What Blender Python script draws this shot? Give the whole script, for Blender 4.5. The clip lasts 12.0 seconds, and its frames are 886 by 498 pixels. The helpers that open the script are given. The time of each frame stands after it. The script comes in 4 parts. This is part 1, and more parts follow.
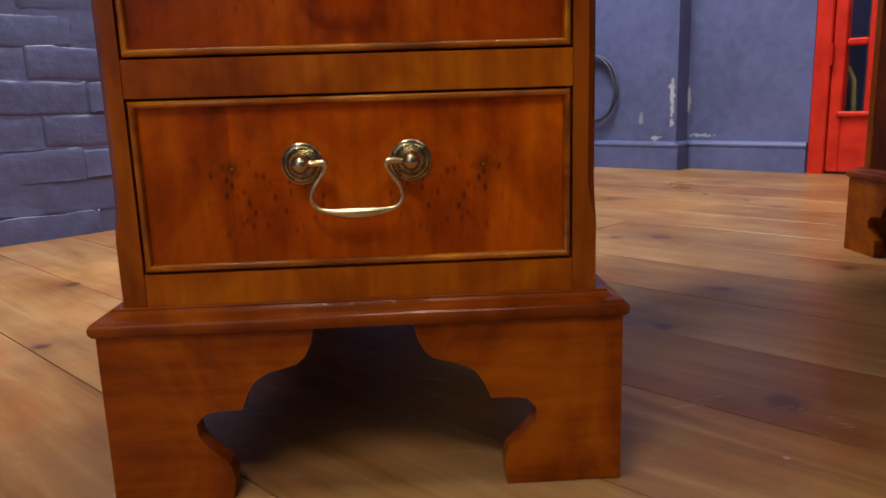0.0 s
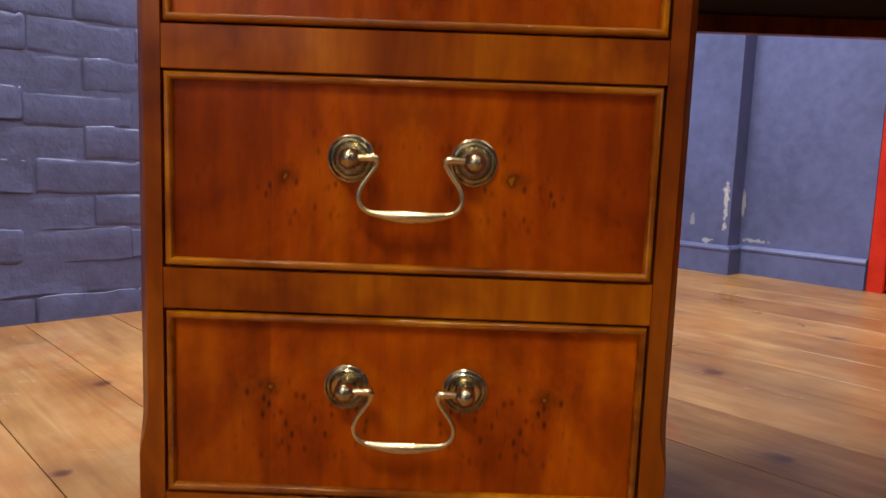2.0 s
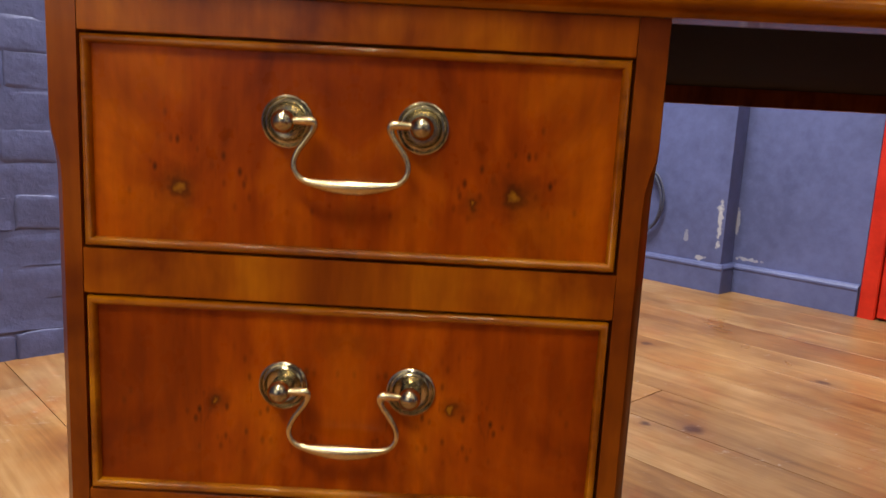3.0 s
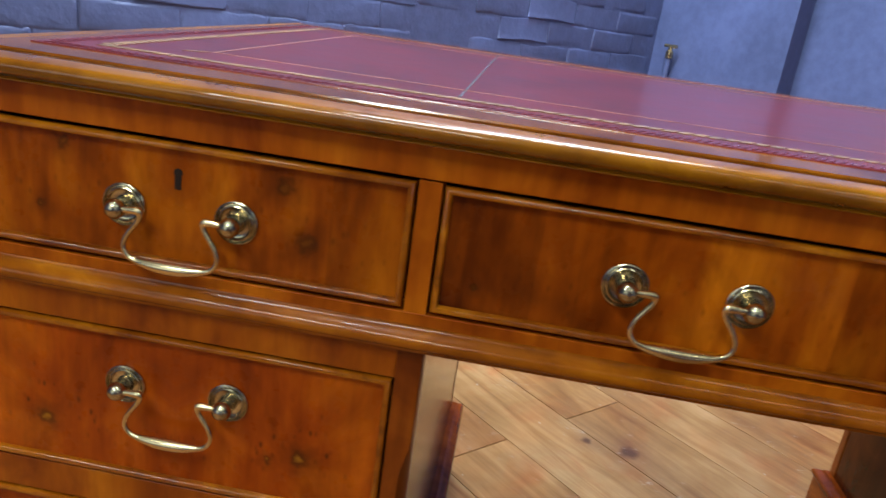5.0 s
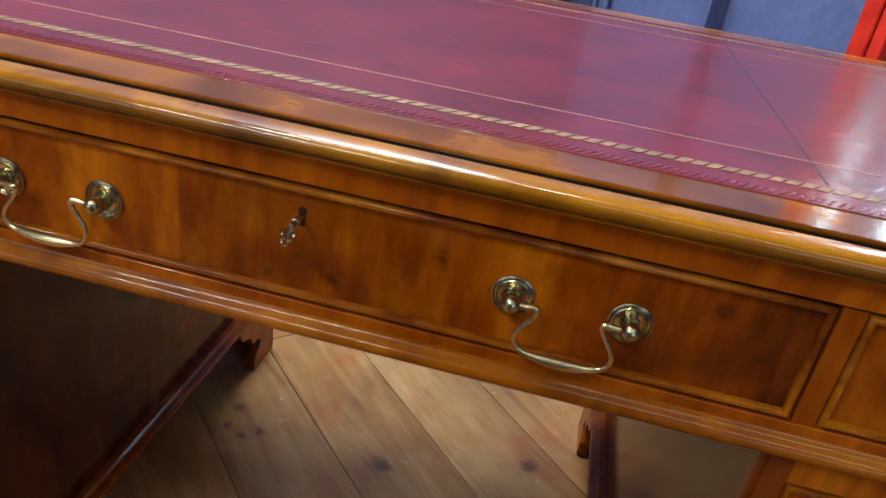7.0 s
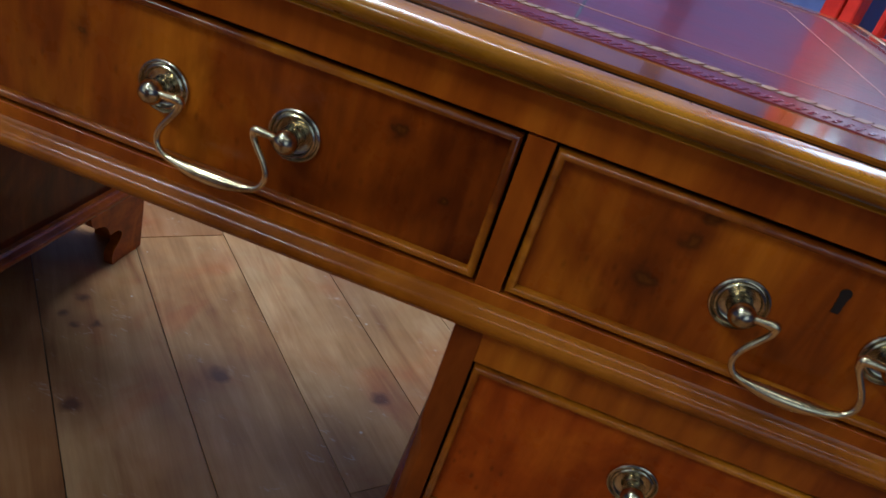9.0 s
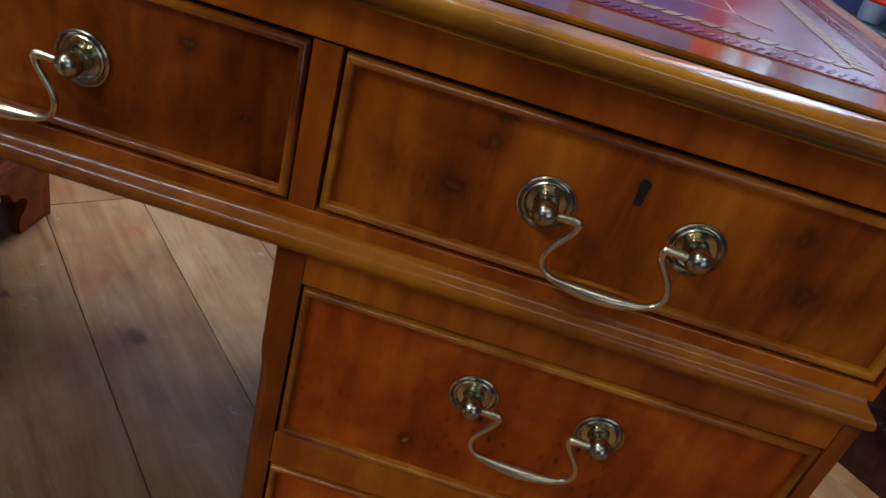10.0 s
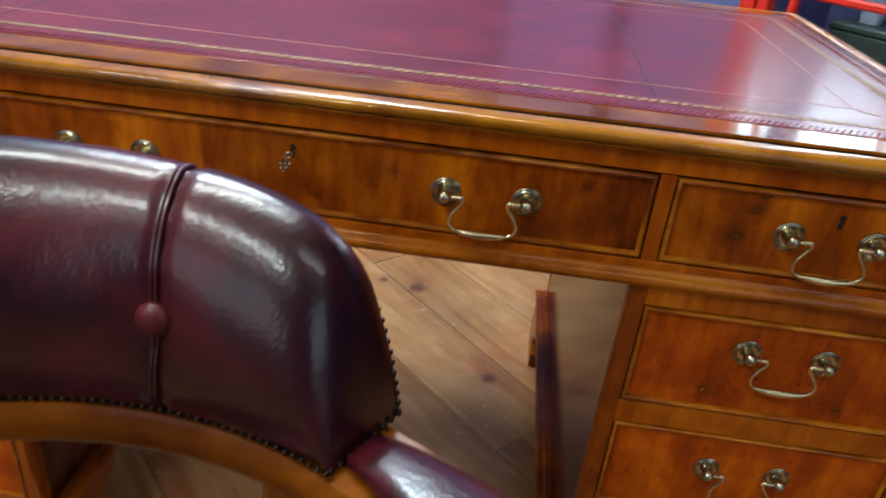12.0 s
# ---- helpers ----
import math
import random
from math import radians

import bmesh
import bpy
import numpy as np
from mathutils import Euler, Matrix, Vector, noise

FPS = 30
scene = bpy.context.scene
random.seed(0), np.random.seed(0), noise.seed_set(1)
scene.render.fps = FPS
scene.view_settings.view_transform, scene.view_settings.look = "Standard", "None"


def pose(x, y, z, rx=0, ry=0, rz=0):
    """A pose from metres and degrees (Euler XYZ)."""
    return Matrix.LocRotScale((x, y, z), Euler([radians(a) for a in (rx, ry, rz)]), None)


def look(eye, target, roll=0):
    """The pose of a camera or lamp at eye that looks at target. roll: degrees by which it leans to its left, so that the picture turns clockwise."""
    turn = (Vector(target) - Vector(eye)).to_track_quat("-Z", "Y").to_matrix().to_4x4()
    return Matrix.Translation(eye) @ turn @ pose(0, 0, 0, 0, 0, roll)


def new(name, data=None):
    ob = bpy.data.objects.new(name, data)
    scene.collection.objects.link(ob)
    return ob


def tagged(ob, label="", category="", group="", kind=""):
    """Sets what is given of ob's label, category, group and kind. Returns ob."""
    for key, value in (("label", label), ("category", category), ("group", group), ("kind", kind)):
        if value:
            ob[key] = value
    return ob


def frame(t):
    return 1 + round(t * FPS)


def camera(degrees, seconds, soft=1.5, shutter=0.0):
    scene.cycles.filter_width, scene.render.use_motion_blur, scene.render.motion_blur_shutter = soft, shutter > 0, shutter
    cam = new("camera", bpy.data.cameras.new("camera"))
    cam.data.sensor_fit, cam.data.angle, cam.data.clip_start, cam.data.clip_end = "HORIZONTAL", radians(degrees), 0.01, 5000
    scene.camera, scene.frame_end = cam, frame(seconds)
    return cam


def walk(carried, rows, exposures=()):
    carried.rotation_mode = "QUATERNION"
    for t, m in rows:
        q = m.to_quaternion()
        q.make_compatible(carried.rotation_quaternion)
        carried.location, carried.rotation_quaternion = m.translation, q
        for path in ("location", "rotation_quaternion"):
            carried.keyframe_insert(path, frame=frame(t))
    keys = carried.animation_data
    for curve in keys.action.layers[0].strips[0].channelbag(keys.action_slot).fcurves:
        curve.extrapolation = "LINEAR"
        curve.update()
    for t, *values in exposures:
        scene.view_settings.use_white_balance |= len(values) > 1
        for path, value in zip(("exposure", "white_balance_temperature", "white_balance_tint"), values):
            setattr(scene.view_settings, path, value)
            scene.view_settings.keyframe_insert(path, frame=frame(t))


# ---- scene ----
cam = camera(62.4, 12.0, shutter=0.2)
PATH = [
    (0, (-0.47, -0.517, 0.293), (-0.382, 1.441, -0.107), -1.8),
    (0.2, (-0.471, -0.509, 0.270), (-0.429, 1.457, -0.099), -2.4),
    (0.5, (-0.491, -0.502, 0.271), (-0.486, 1.467, -0.081), -1.4),
    (1, (-0.491, -0.497, 0.261), (-0.512, 1.472, -0.091), 0.1),
    (1.5, (-0.492, -0.48, 0.312), (-0.509, 1.5, 0.029), 0.4),
    (2, (-0.482, -0.453, 0.402), (-0.494, 1.53, 0.148), 2.1),
    (2.5, (-0.467, -0.431, 0.469), (-0.512, 1.546, 0.172), 3.1),
    (3, (-0.45, -0.413, 0.555), (-0.463, 1.559, 0.224), 3.0),
    (3.2, (-0.447, -0.409, 0.592), (-0.471, 1.56, 0.24), 2.6),
    (4.8, (-0.335, -0.429, 0.807), (-0.515, 1.467, 0.196), 6.0),
    (5, (-0.298, -0.433, 0.84), (-0.447, 1.456, 0.2), 8.1),
    (5.2, (-0.266, -0.442, 0.873), (-0.344, 1.405, 0.110), 7.8),
    (5.5, (-0.21, -0.445, 0.932), (-0.283, 1.353, 0.058), 7.9),
    (6, (-0.033, -0.439, 0.954), (-0.168, 1.296, -0.033), 5.9),
    (6.5, (0.092, -0.421, 0.95), (-0.155, 1.307, -0.026), 7.8),
    (6.7, (0.121, -0.41, 0.942), (-0.128, 1.336, 0.0), 8.2),
    (7.5, (0.2, -0.42, 0.908), (-0.005, 1.335, 0.0), 13.5),
    (7.95, (0.23, -0.445, 0.893), (0.06, 1.325, 0.004), 17.5),
    (8.3, (0.248, -0.489, 0.879), (0.113, 1.307, 0.009), 20.0),
    (8.5, (0.277, -0.445, 0.872), (0.091, 1.331, -0.029), 18.8),
    (9, (0.352, -0.336, 0.847), (0.18, 1.404, -0.124), 18.3),
    (9.5, (0.389, -0.332, 0.838), (0.253, 1.386, -0.177), 18.0),
    (10, (0.432, -0.323, 0.845), (0.393, 1.384, -0.196), 16.8),
    (10.5, (0.423, -0.35, 0.857), (0.346, 1.286, -0.291), 16.5),
    (11, (0.297, -0.459, 0.924), (0.327, 1.227, -0.151), 10.0),
    (11.2, (0.251, -0.509, 0.937), (0.397, 1.246, -0.010), 8.5),
    (11.5, (0.216, -0.557, 0.972), (0.372, 1.242, 0.111), 6.9),
    (11.8, (0.184, -0.588, 0.973), (0.224, 1.194, 0.066), 7.0),
    (12, (0.193, -0.623, 0.971), (0.081, 1.129, 0.012), 5.9),
]
# seconds, stops, kelvin, tint
EXPOSURES = [(0, -0.34, 6800, 10), (1.0, -0.24, 6800, 10), (2.0, -0.12, 6850, 10), (3.2, -0.08, 6800, 9), (5.0, -0.03, 5550, -4), (6.5, -0.1, 5750, -5), (8.5, -0.42, 5250, -1), (9.0, -0.58, 4900, 1), (10.5, -0.52, 4850, 1), (11.0, -0.08, 5400, -2), (11.5, 0.0, 5600, -3), (12, -0.07, 5600, -3)]
walk(cam, [(t, look(eye, target, roll)) for t, eye, target, roll in PATH], EXPOSURES)

# ---- world and large lights ----
world = bpy.data.worlds.new("world")
scene.world = world
world.use_nodes = True
sky = world.node_tree.nodes.new("ShaderNodeTexSky")
sky.sky_type = "NISHITA"
sky.sun_disc = False
sky.sun_elevation, sky.sun_rotation = radians(35), radians(200)
world.node_tree.links.new(sky.outputs[0], world.node_tree.nodes["Background"].inputs[0])
world.node_tree.nodes["Background"].inputs[1].default_value = 0.08

# room axes: U runs along the plastered wall, V along the brick wall
ROOM = radians(-46)
UX, UY = math.cos(ROOM), math.sin(ROOM)
ROOM_M = Matrix.Rotation(ROOM, 4, "Z")
CEIL, FLOOR_Z = 2.75, 0.005
U_BRICK, V_PLASTER, V_RIGHT, U_JOG = -1.755, 1.928, 2.02, -1.216
U_D0, U_D1 = -0.773, -0.068
U_FAR, V_NEAR, V_BACK = 3.4, -3.4, 2.66
LOBBY_A, LOBBY_B = -0.755, -0.37
WIN_V, WIN_W = -0.6, 1.7


def room(u, v, z=0.0):
    return Vector((u * UX - v * UY, u * UY + v * UX, z))


def window_lamp(name, u, v, z, sx, sz, toward, power, colour):
    lamp = bpy.data.lights.new(name, "AREA")
    lamp.shape, lamp.size, lamp.size_y, lamp.energy, lamp.color = "RECTANGLE", sx, sz, power, colour
    ob = new(name, lamp)
    p = room(u, v, z)
    ob.matrix_world = look(p, p + (room(*toward) - room(0, 0)))
    return ob


DAY = (0.97, 0.97, 0.97)
TUBE = (1.0, 0.94, 0.85)
window_lamp("window_daylight", 0.95, V_NEAR - 0.06, 1.62, 1.9, 1.5, (0, 1), 6, DAY)
window_lamp("window_daylight", U_FAR + 0.06, WIN_V, 1.62, WIN_W, 1.5, (-1, 0), 8, (0.93, 0.95, 1.0))
# the glazed back and side of the lobby behind the red door
window_lamp("window_daylight", (LOBBY_A + LOBBY_B) / 2, V_BACK + 0.06, 1.755, LOBBY_B - LOBBY_A, 0.79, (0, -1), 8, (0.9, 0.94, 1.0))
window_lamp("window_daylight", U_D0 - 0.08, (V_RIGHT + V_BACK) / 2 + 0.03, 1.69, V_BACK - V_RIGHT - 0.14, 0.92, (1, 0), 9, (0.9, 0.94, 1.0))
# daylight of the roof light: middle (u, v) and size
RU, RV, RSU, RSV = -1.33, 0.66, 0.7, 1.1
roof_day = bpy.data.lights.new("roof_daylight", "AREA")
roof_day.shape, roof_day.size, roof_day.size_y, roof_day.energy, roof_day.color = "RECTANGLE", RSU, RSV, 116, (0.95, 0.97, 1.0)
new("roof_daylight", roof_day).matrix_world = Matrix.Translation(room(RU, RV, CEIL + 0.08)) @ ROOM_M
# fluorescent battens added unseen under the ceiling as fill and for highlights: u, v, length, turn, watts
ADDED_BATTENS = [(-0.3, -0.25, 1.2, 90, 44), (0.6, -1.9, 1.5, 0, 46), (1.66, -0.12, 1.5, 46, 7)]
BATTEN_AT = [Matrix.Translation(room(bu, bv, CEIL - 0.09)) @ ROOM_M @ Matrix.Rotation(radians(turn), 4, "Z") for bu, bv, _, turn, _ in ADDED_BATTENS]
for (_, _, span, _, watts), place in zip(ADDED_BATTENS, BATTEN_AT):
    tube_light = bpy.data.lights.new("added_batten_tube", "AREA")
    tube_light.shape, tube_light.size, tube_light.size_y, tube_light.energy, tube_light.color = "RECTANGLE", span, 0.16, watts, TUBE
    new("added_batten_tube", tube_light).matrix_world = place @ Matrix.Translation((0, 0, -0.002))


# ---- materials ----
class Mat:
    """A node material; values given to n() may be numbers, tuples or sockets."""

    def __init__(self, name):
        self.m = bpy.data.materials.new(name)
        self.m.use_nodes = True
        self.t = self.m.node_tree
        self.b = self.t.nodes["Principled BSDF"]
        self.made = {}

    def n(self, kind, ins=(), out=0, **props):
        nd = self.t.nodes.new("ShaderNode" + kind)
        for k, v in props.items():
            if k == "operation":
                nd.operation = v
            elif k == "blend":
                nd.blend_type = v
            elif k == "dims":
                nd.noise_dimensions = v
            elif k == "feature":
                nd.feature = v
            elif k == "mixtype":
                nd.data_type = v
        for k, v in dict(ins).items():
            self.put(nd.inputs[k], v)
        return nd.outputs[out]

    def put(self, sock, v):
        if isinstance(v, bpy.types.NodeSocket):
            self.t.links.new(v, sock)
        else:
            sock.default_value = v

    def set(self, **kw):
        names = dict(col="Base Color", rough="Roughness", metal="Metallic", coat="Coat Weight", coatr="Coat Roughness", spec="Specular IOR Level", trans="Transmission Weight", ior="IOR", normal="Normal")
        for k, v in kw.items():
            self.put(self.b.inputs[names[k]], v)
        return self

    def coord(self, which="Object"):
        if which not in self.made:
            self.made[which] = self.n("TexCoord").node.outputs[which]
        return self.made[which]

    def mapping(self, vec, scale=(1, 1, 1), loc=(0, 0, 0), rot=(0, 0, 0)):
        return self.n("Mapping", dict(Vector=vec, Scale=scale, Location=loc, Rotation=rot))

    def noise(self, vec, scale, detail=3, rough=0.55, dist=0.0, w=None):
        ins = dict(Vector=vec, Scale=scale, Detail=detail, Roughness=rough, Distortion=dist)
        if w is not None:
            ins["W"] = w
            return self.n("TexNoise", ins, dims="4D")
        return self.n("TexNoise", ins)

    def ramp(self, fac, stops):
        nd = self.t.nodes.new("ShaderNodeValToRGB")
        el = nd.color_ramp.elements
        while len(el) < len(stops):
            el.new(0.5)
        for e, (p, c) in zip(el, stops):
            e.position = p
            e.color = (*c, 1) if isinstance(c, tuple) else (c, c, c, 1)
        self.t.links.new(fac, nd.inputs[0])
        return nd.outputs[0]

    def mix(self, fac, a, b, blend="MIX"):
        nd = self.t.nodes.new("ShaderNodeMix")
        nd.data_type, nd.blend_type = "RGBA", blend
        for i, v in ((0, fac), (6, a), (7, b)):
            if isinstance(v, tuple) and len(v) == 3:
                v = (*v, 1)
            self.put(nd.inputs[i], v)
        return nd.outputs[2]

    def math(self, op, a, b=0.0, c=0.0):
        nd = self.t.nodes.new("ShaderNodeMath")
        nd.operation = op
        for i, v in enumerate((a, b, c)):
            self.put(nd.inputs[i], v)
        return nd.outputs[0]

    def bump(self, height, strength=0.3, distance=0.002):
        relief = self.n("Bump", dict(Height=height, Strength=strength, Distance=distance))
        self.set(normal=relief)
        self.put(self.b.inputs["Coat Normal"], relief)
        return self

    def rand(self):
        if "rand" not in self.made:
            self.made["rand"] = self.n("ObjectInfo").node.outputs["Random"]
        return self.made["rand"]


def yew(name, tones, vertical=True, mirrored=False, pips=0.0, rough=0.24, coat=0.1, knots=(), leaves=9.0, spec=0.18, haze=0.14, coatr=0.06, relief=0.07, worn=0.0, figure=12.0, amber=0.1):
    """Lacquered yew veneer. tones: dark, middle, light."""
    m = Mat(name)
    vec = m.coord("Object")
    if mirrored:
        sep = m.n("SeparateXYZ", dict(Vector=vec)).node
        vec = m.n("CombineXYZ", dict(X=m.math("ABSOLUTE", sep.outputs[0]), Y=sep.outputs[1], Z=sep.outputs[2]))
    r = m.rand()
    shift = m.n("CombineXYZ", dict(X=m.math("MULTIPLY", r, 3.7), Y=m.math("MULTIPLY", r, 7.1), Z=m.math("MULTIPLY", r, 5.3)))
    moved = m.n("VectorMath", {0: vec, 1: shift}, operation="ADD")
    stretch = (27, 27, 4.5) if vertical else (4.5, 27, 27)
    grain = m.noise(m.mapping(moved, stretch), 1.0, 5, 0.62, 0.5)
    fine = m.noise(m.mapping(moved, tuple(6.5 * s for s in stretch)), 1.0, 2, 0.6)
    cloud = m.noise(m.mapping(moved, (1, 1, 0.7)), figure, 4, 0.58, 0.8)
    both = m.math("ADD", m.math("MULTIPLY", grain, 0.36), m.math("MULTIPLY", cloud, 0.64))
    col = m.ramp(both, [(0.38, tones[0]), (0.5, tones[1]), (0.63, tones[2])])
    col = m.mix(0.3, col, m.ramp(fine, [(0.2, (0.4, 0.34, 0.28)), (0.78, (1.1, 1.1, 1.1))]), "MULTIPLY")
    lean = m.mapping(moved, (1, 1, 0.2)) if vertical else m.mapping(moved, (0.2, 1, 1), rot=(0, math.pi / 2, 0))
    flame = m.n("TexWave", dict(Vector=lean, Scale=16.0, Distortion=7.0, Detail=2.0, **{"Detail Scale": 1.4, "Detail Roughness": 0.55}))
    col = m.mix(0.24, col, m.ramp(flame, [(0.0, (0.62, 0.5, 0.42)), (0.45, (1.0, 1.0, 1.0)), (1.0, (1.06, 1.06, 1.04))]), "MULTIPLY")
    if worn:
        rub = m.ramp(m.noise(m.mapping(moved, (40, 90, 40)), 1.0, 3, 0.6), [(0.54, 0.0), (0.66, 1.0)])
        col = m.mix(m.math("MULTIPLY", rub, worn), col, (0.6, 0.32, 0.1))
        grime = m.ramp(m.noise(m.mapping(moved, (70, 90, 70)), 1.0, 2), [(0.6, 0.0), (0.7, 1.0)])
        col = m.mix(m.math("MULTIPLY", grime, 0.25), col, (0.03, 0.008, 0.002))
    if pips:
        flat = m.n("SeparateXYZ", dict(Vector=m.coord("Object"))).node
        high = m.math("ADD", m.math("ABSOLUTE", m.math("ADD", flat.outputs[2], 0.004)), m.math("MULTIPLY", m.math("SUBTRACT", cloud, 0.5), 0.06))
        belt = m.ramp(m.math("MULTIPLY", high, 20.0), [(0.2, 1.0), (0.75, 0.12)])
        specks = m.n("TexVoronoi", dict(Vector=m.mapping(moved, (1, 1, 0.5)), Scale=165.0, Randomness=1.0))
        where = m.math("MULTIPLY", belt, m.ramp(m.noise(m.mapping(moved, (1.0, 1.0, 0.7)), 17.0, 2, 0.5, 0.4), [(0.46, 0.0), (0.57, 1.0)]))
        dots = m.math("MULTIPLY", m.ramp(specks, [(0.08, 1.0), (0.31, 0.0)]), where)
        streak = m.math("MULTIPLY", m.ramp(m.noise(m.mapping(moved, (170, 170, 45)), 1.0, 2), [(0.62, 0.0), (0.74, 1.0)]), where)
        dots = m.math("MAXIMUM", dots, m.math("MULTIPLY", streak, 0.6))
        col = m.mix(m.math("MULTIPLY", dots, pips), col, (0.03, 0.007, 0.002))
        smoke = m.ramp(m.noise(m.mapping(moved, (1.4, 1.4, 0.8)), 13.0, 4, 0.6, 1.2), [(0.5, 0.0), (0.72, 1.0)])
        col = m.mix(m.math("MULTIPLY", smoke, 0.34), col, (0.08, 0.015, 0.001))
        leaf = m.n("TexWhiteNoise", dict(Vector=m.n("CombineXYZ", dict(X=m.math("FLOOR", m.math("DIVIDE", m.math("ADD", flat.outputs[0], 0.0865), leaves)), Y=r))))
        col = m.mix(1.0, col, m.ramp(leaf, [(0.0, (0.74, 0.69, 0.62)), (1.0, (1.08, 1.06, 1.0))]), "MULTIPLY")
        pos = m.n("NewGeometry").node.outputs["Position"]
        wob = m.n("VectorMath", {0: m.n("TexNoise", dict(Vector=pos, Scale=130.0, Detail=2.0), out=1), 1: (0.5, 0.5, 0.5)}, operation="SUBTRACT")
        wpos = m.n("VectorMath", {0: wob, 1: (0.011, 0.0, 0.011), 2: pos}, operation="MULTIPLY_ADD")
        for kx, kz, kr in knots:
            d = m.n("VectorMath", {0: wpos, 1: (kx, 0.0034, kz)}, out=1, operation="DISTANCE")
            halo = m.ramp(m.math("DIVIDE", d, kr * 3.3), [(0.25, 1.0), (1.0, 0.0)])
            col = m.mix(m.math("MULTIPLY", halo, 0.55), col, (0.09, 0.016, 0.002))
            ring = m.ramp(m.math("DIVIDE", d, kr * 1.25), [(0.0, 0.75), (0.45, 1.0), (1.0, 0.0)])
            col = m.mix(m.math("MULTIPLY", ring, 0.55), col, (0.02, 0.008, 0.002))
            col = m.mix(m.math("MULTIPLY", m.ramp(m.math("DIVIDE", d, kr * 0.6), [(0.3, 1.0), (1.0, 0.0)]), amber), col, (0.5, 0.21, 0.012))
    rg = m.math("ADD", rough, m.math("MULTIPLY", m.noise(vec, 55.0, 3), haze))
    m.set(col=col, rough=rg, coat=coat, coatr=coatr, spec=spec)
    m.bump(m.math("ADD", m.math("MULTIPLY", m.noise(vec, 30.0, 3), 0.7), m.math("MULTIPLY", fine, 0.3)), relief, 0.0012)
    return m.m


# knots in the veneer: x, z, radius
DRAWER_KNOTS = [(-0.605, 0.513, 0.005), (-0.413, 0.517, 0.006), (-0.437, 0.511, 0.003), (0.436, 0.505, 0.005), (0.571, 0.504, 0.004), (-0.593, 0.25, 0.003), (-0.415, 0.248, 0.003), (-0.584, 0.385, 0.003), (-0.442, 0.388, 0.003)]
FRIEZE_KNOTS = [(-0.586, 0.722, 0.005), (-0.602, 0.677, 0.004), (-0.42, 0.68, 0.007), (-0.436, 0.716, 0.006), (-0.31, 0.671, 0.0025), (0.029, 0.668, 0.003), (-0.018, 0.661, 0.0025), (0.42, 0.684, 0.006), (0.432, 0.711, 0.005), (0.437, 0.727, 0.005), (0.311, 0.685, 0.003), (0.587, 0.71, 0.006), (0.601, 0.682, 0.006), (0.1, 0.703, 0.0028), (0.279, 0.712, 0.003)]
M_DRAWER = yew("yew_veneer", [(0.27, 0.036, 0.0004), (0.47, 0.078, 0.0006), (0.7, 0.158, 0.0014)], True, True, 0.85, spec=0.12, haze=0.08, knots=DRAWER_KNOTS, amber=0.6)
M_FRIEZE = yew("yew_frieze_veneer", [(0.1, 0.0145, 0.0003), (0.33, 0.067, 0.0005), (0.63, 0.182, 0.0014)], True, True, 0.38, spec=0.12, haze=0.08, knots=FRIEZE_KNOTS, leaves=0.187, figure=8.0)
M_RAIL = yew("yew_crossbanding", [(0.27, 0.05, 0.0006), (0.42, 0.094, 0.001), (0.56, 0.152, 0.002)], True, False, 0.0, spec=0.12)
M_PEDRAIL = yew("yew_drawer_rail", [(0.24, 0.044, 0.0006), (0.39, 0.09, 0.001), (0.54, 0.155, 0.002)], True, False, 0.0)
M_STILE = yew("yew_stile", [(0.145, 0.025, 0.001), (0.25, 0.052, 0.0018), (0.36, 0.09, 0.004)], True, False, 0.0)
M_PLINTH = yew("yew_plinth", [(0.14, 0.022, 0.0006), (0.28, 0.053, 0.001), (0.43, 0.105, 0.0022)], False, False, 0.0)
M_MOULD = yew("yew_moulding", [(0.16, 0.05, 0.0005), (0.28, 0.102, 0.0008), (0.4, 0.16, 0.0015)], False, False, 0.0, 0.26, 0.75, spec=0.14, haze=0.04, coatr=0.05, relief=0.04)
M_MOULD.node_tree.nodes["Principled BSDF"].inputs["Coat IOR"].default_value = 1.5
M_BORDER = yew("yew_top_border", [(0.11, 0.029, 0.0006), (0.2, 0.06, 0.001), (0.3, 0.102, 0.002)], False, False, 0.0, 0.16, 0.3, spec=0.35, haze=0.0, relief=0.02)
M_LIP = yew("yew_frieze_moulding", [(0.2, 0.048, 0.0006), (0.35, 0.098, 0.001), (0.5, 0.165, 0.002)], False, False, 0.0, 0.22, 0.28, spec=0.14, haze=0.04, coatr=0.05, relief=0.05)
M_LOWMOULD = yew("red_brown_moulding", [(0.13, 0.022, 0.001), (0.215, 0.04, 0.002), (0.31, 0.07, 0.004)], False, False, 0.0, 0.16, 0.2, spec=0.18)
M_BEAD = yew("gilded_cock_bead", [(0.17, 0.034, 0.0008), (0.36, 0.1, 0.0014), (0.58, 0.21, 0.004)], False, False, 0.0, 0.16, 0.32, spec=0.25, haze=0.03, worn=0.08, coatr=0.045)
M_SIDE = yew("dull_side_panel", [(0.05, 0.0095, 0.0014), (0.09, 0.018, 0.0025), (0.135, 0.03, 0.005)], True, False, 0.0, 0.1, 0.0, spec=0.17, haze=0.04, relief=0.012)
M_CHAIRWOOD = yew("golden_brown_chair_wood", [(0.1, 0.022, 0.0004), (0.19, 0.05, 0.0007), (0.28, 0.085, 0.0014)], False, False, 0.0, 0.3, 0.1, spec=0.15)
M_MAHOG = yew("dark_mahogany", [(0.012, 0.003, 0.002), (0.03, 0.007, 0.005), (0.055, 0.013, 0.008)], True, False, 0.0, 0.2, 0.6)


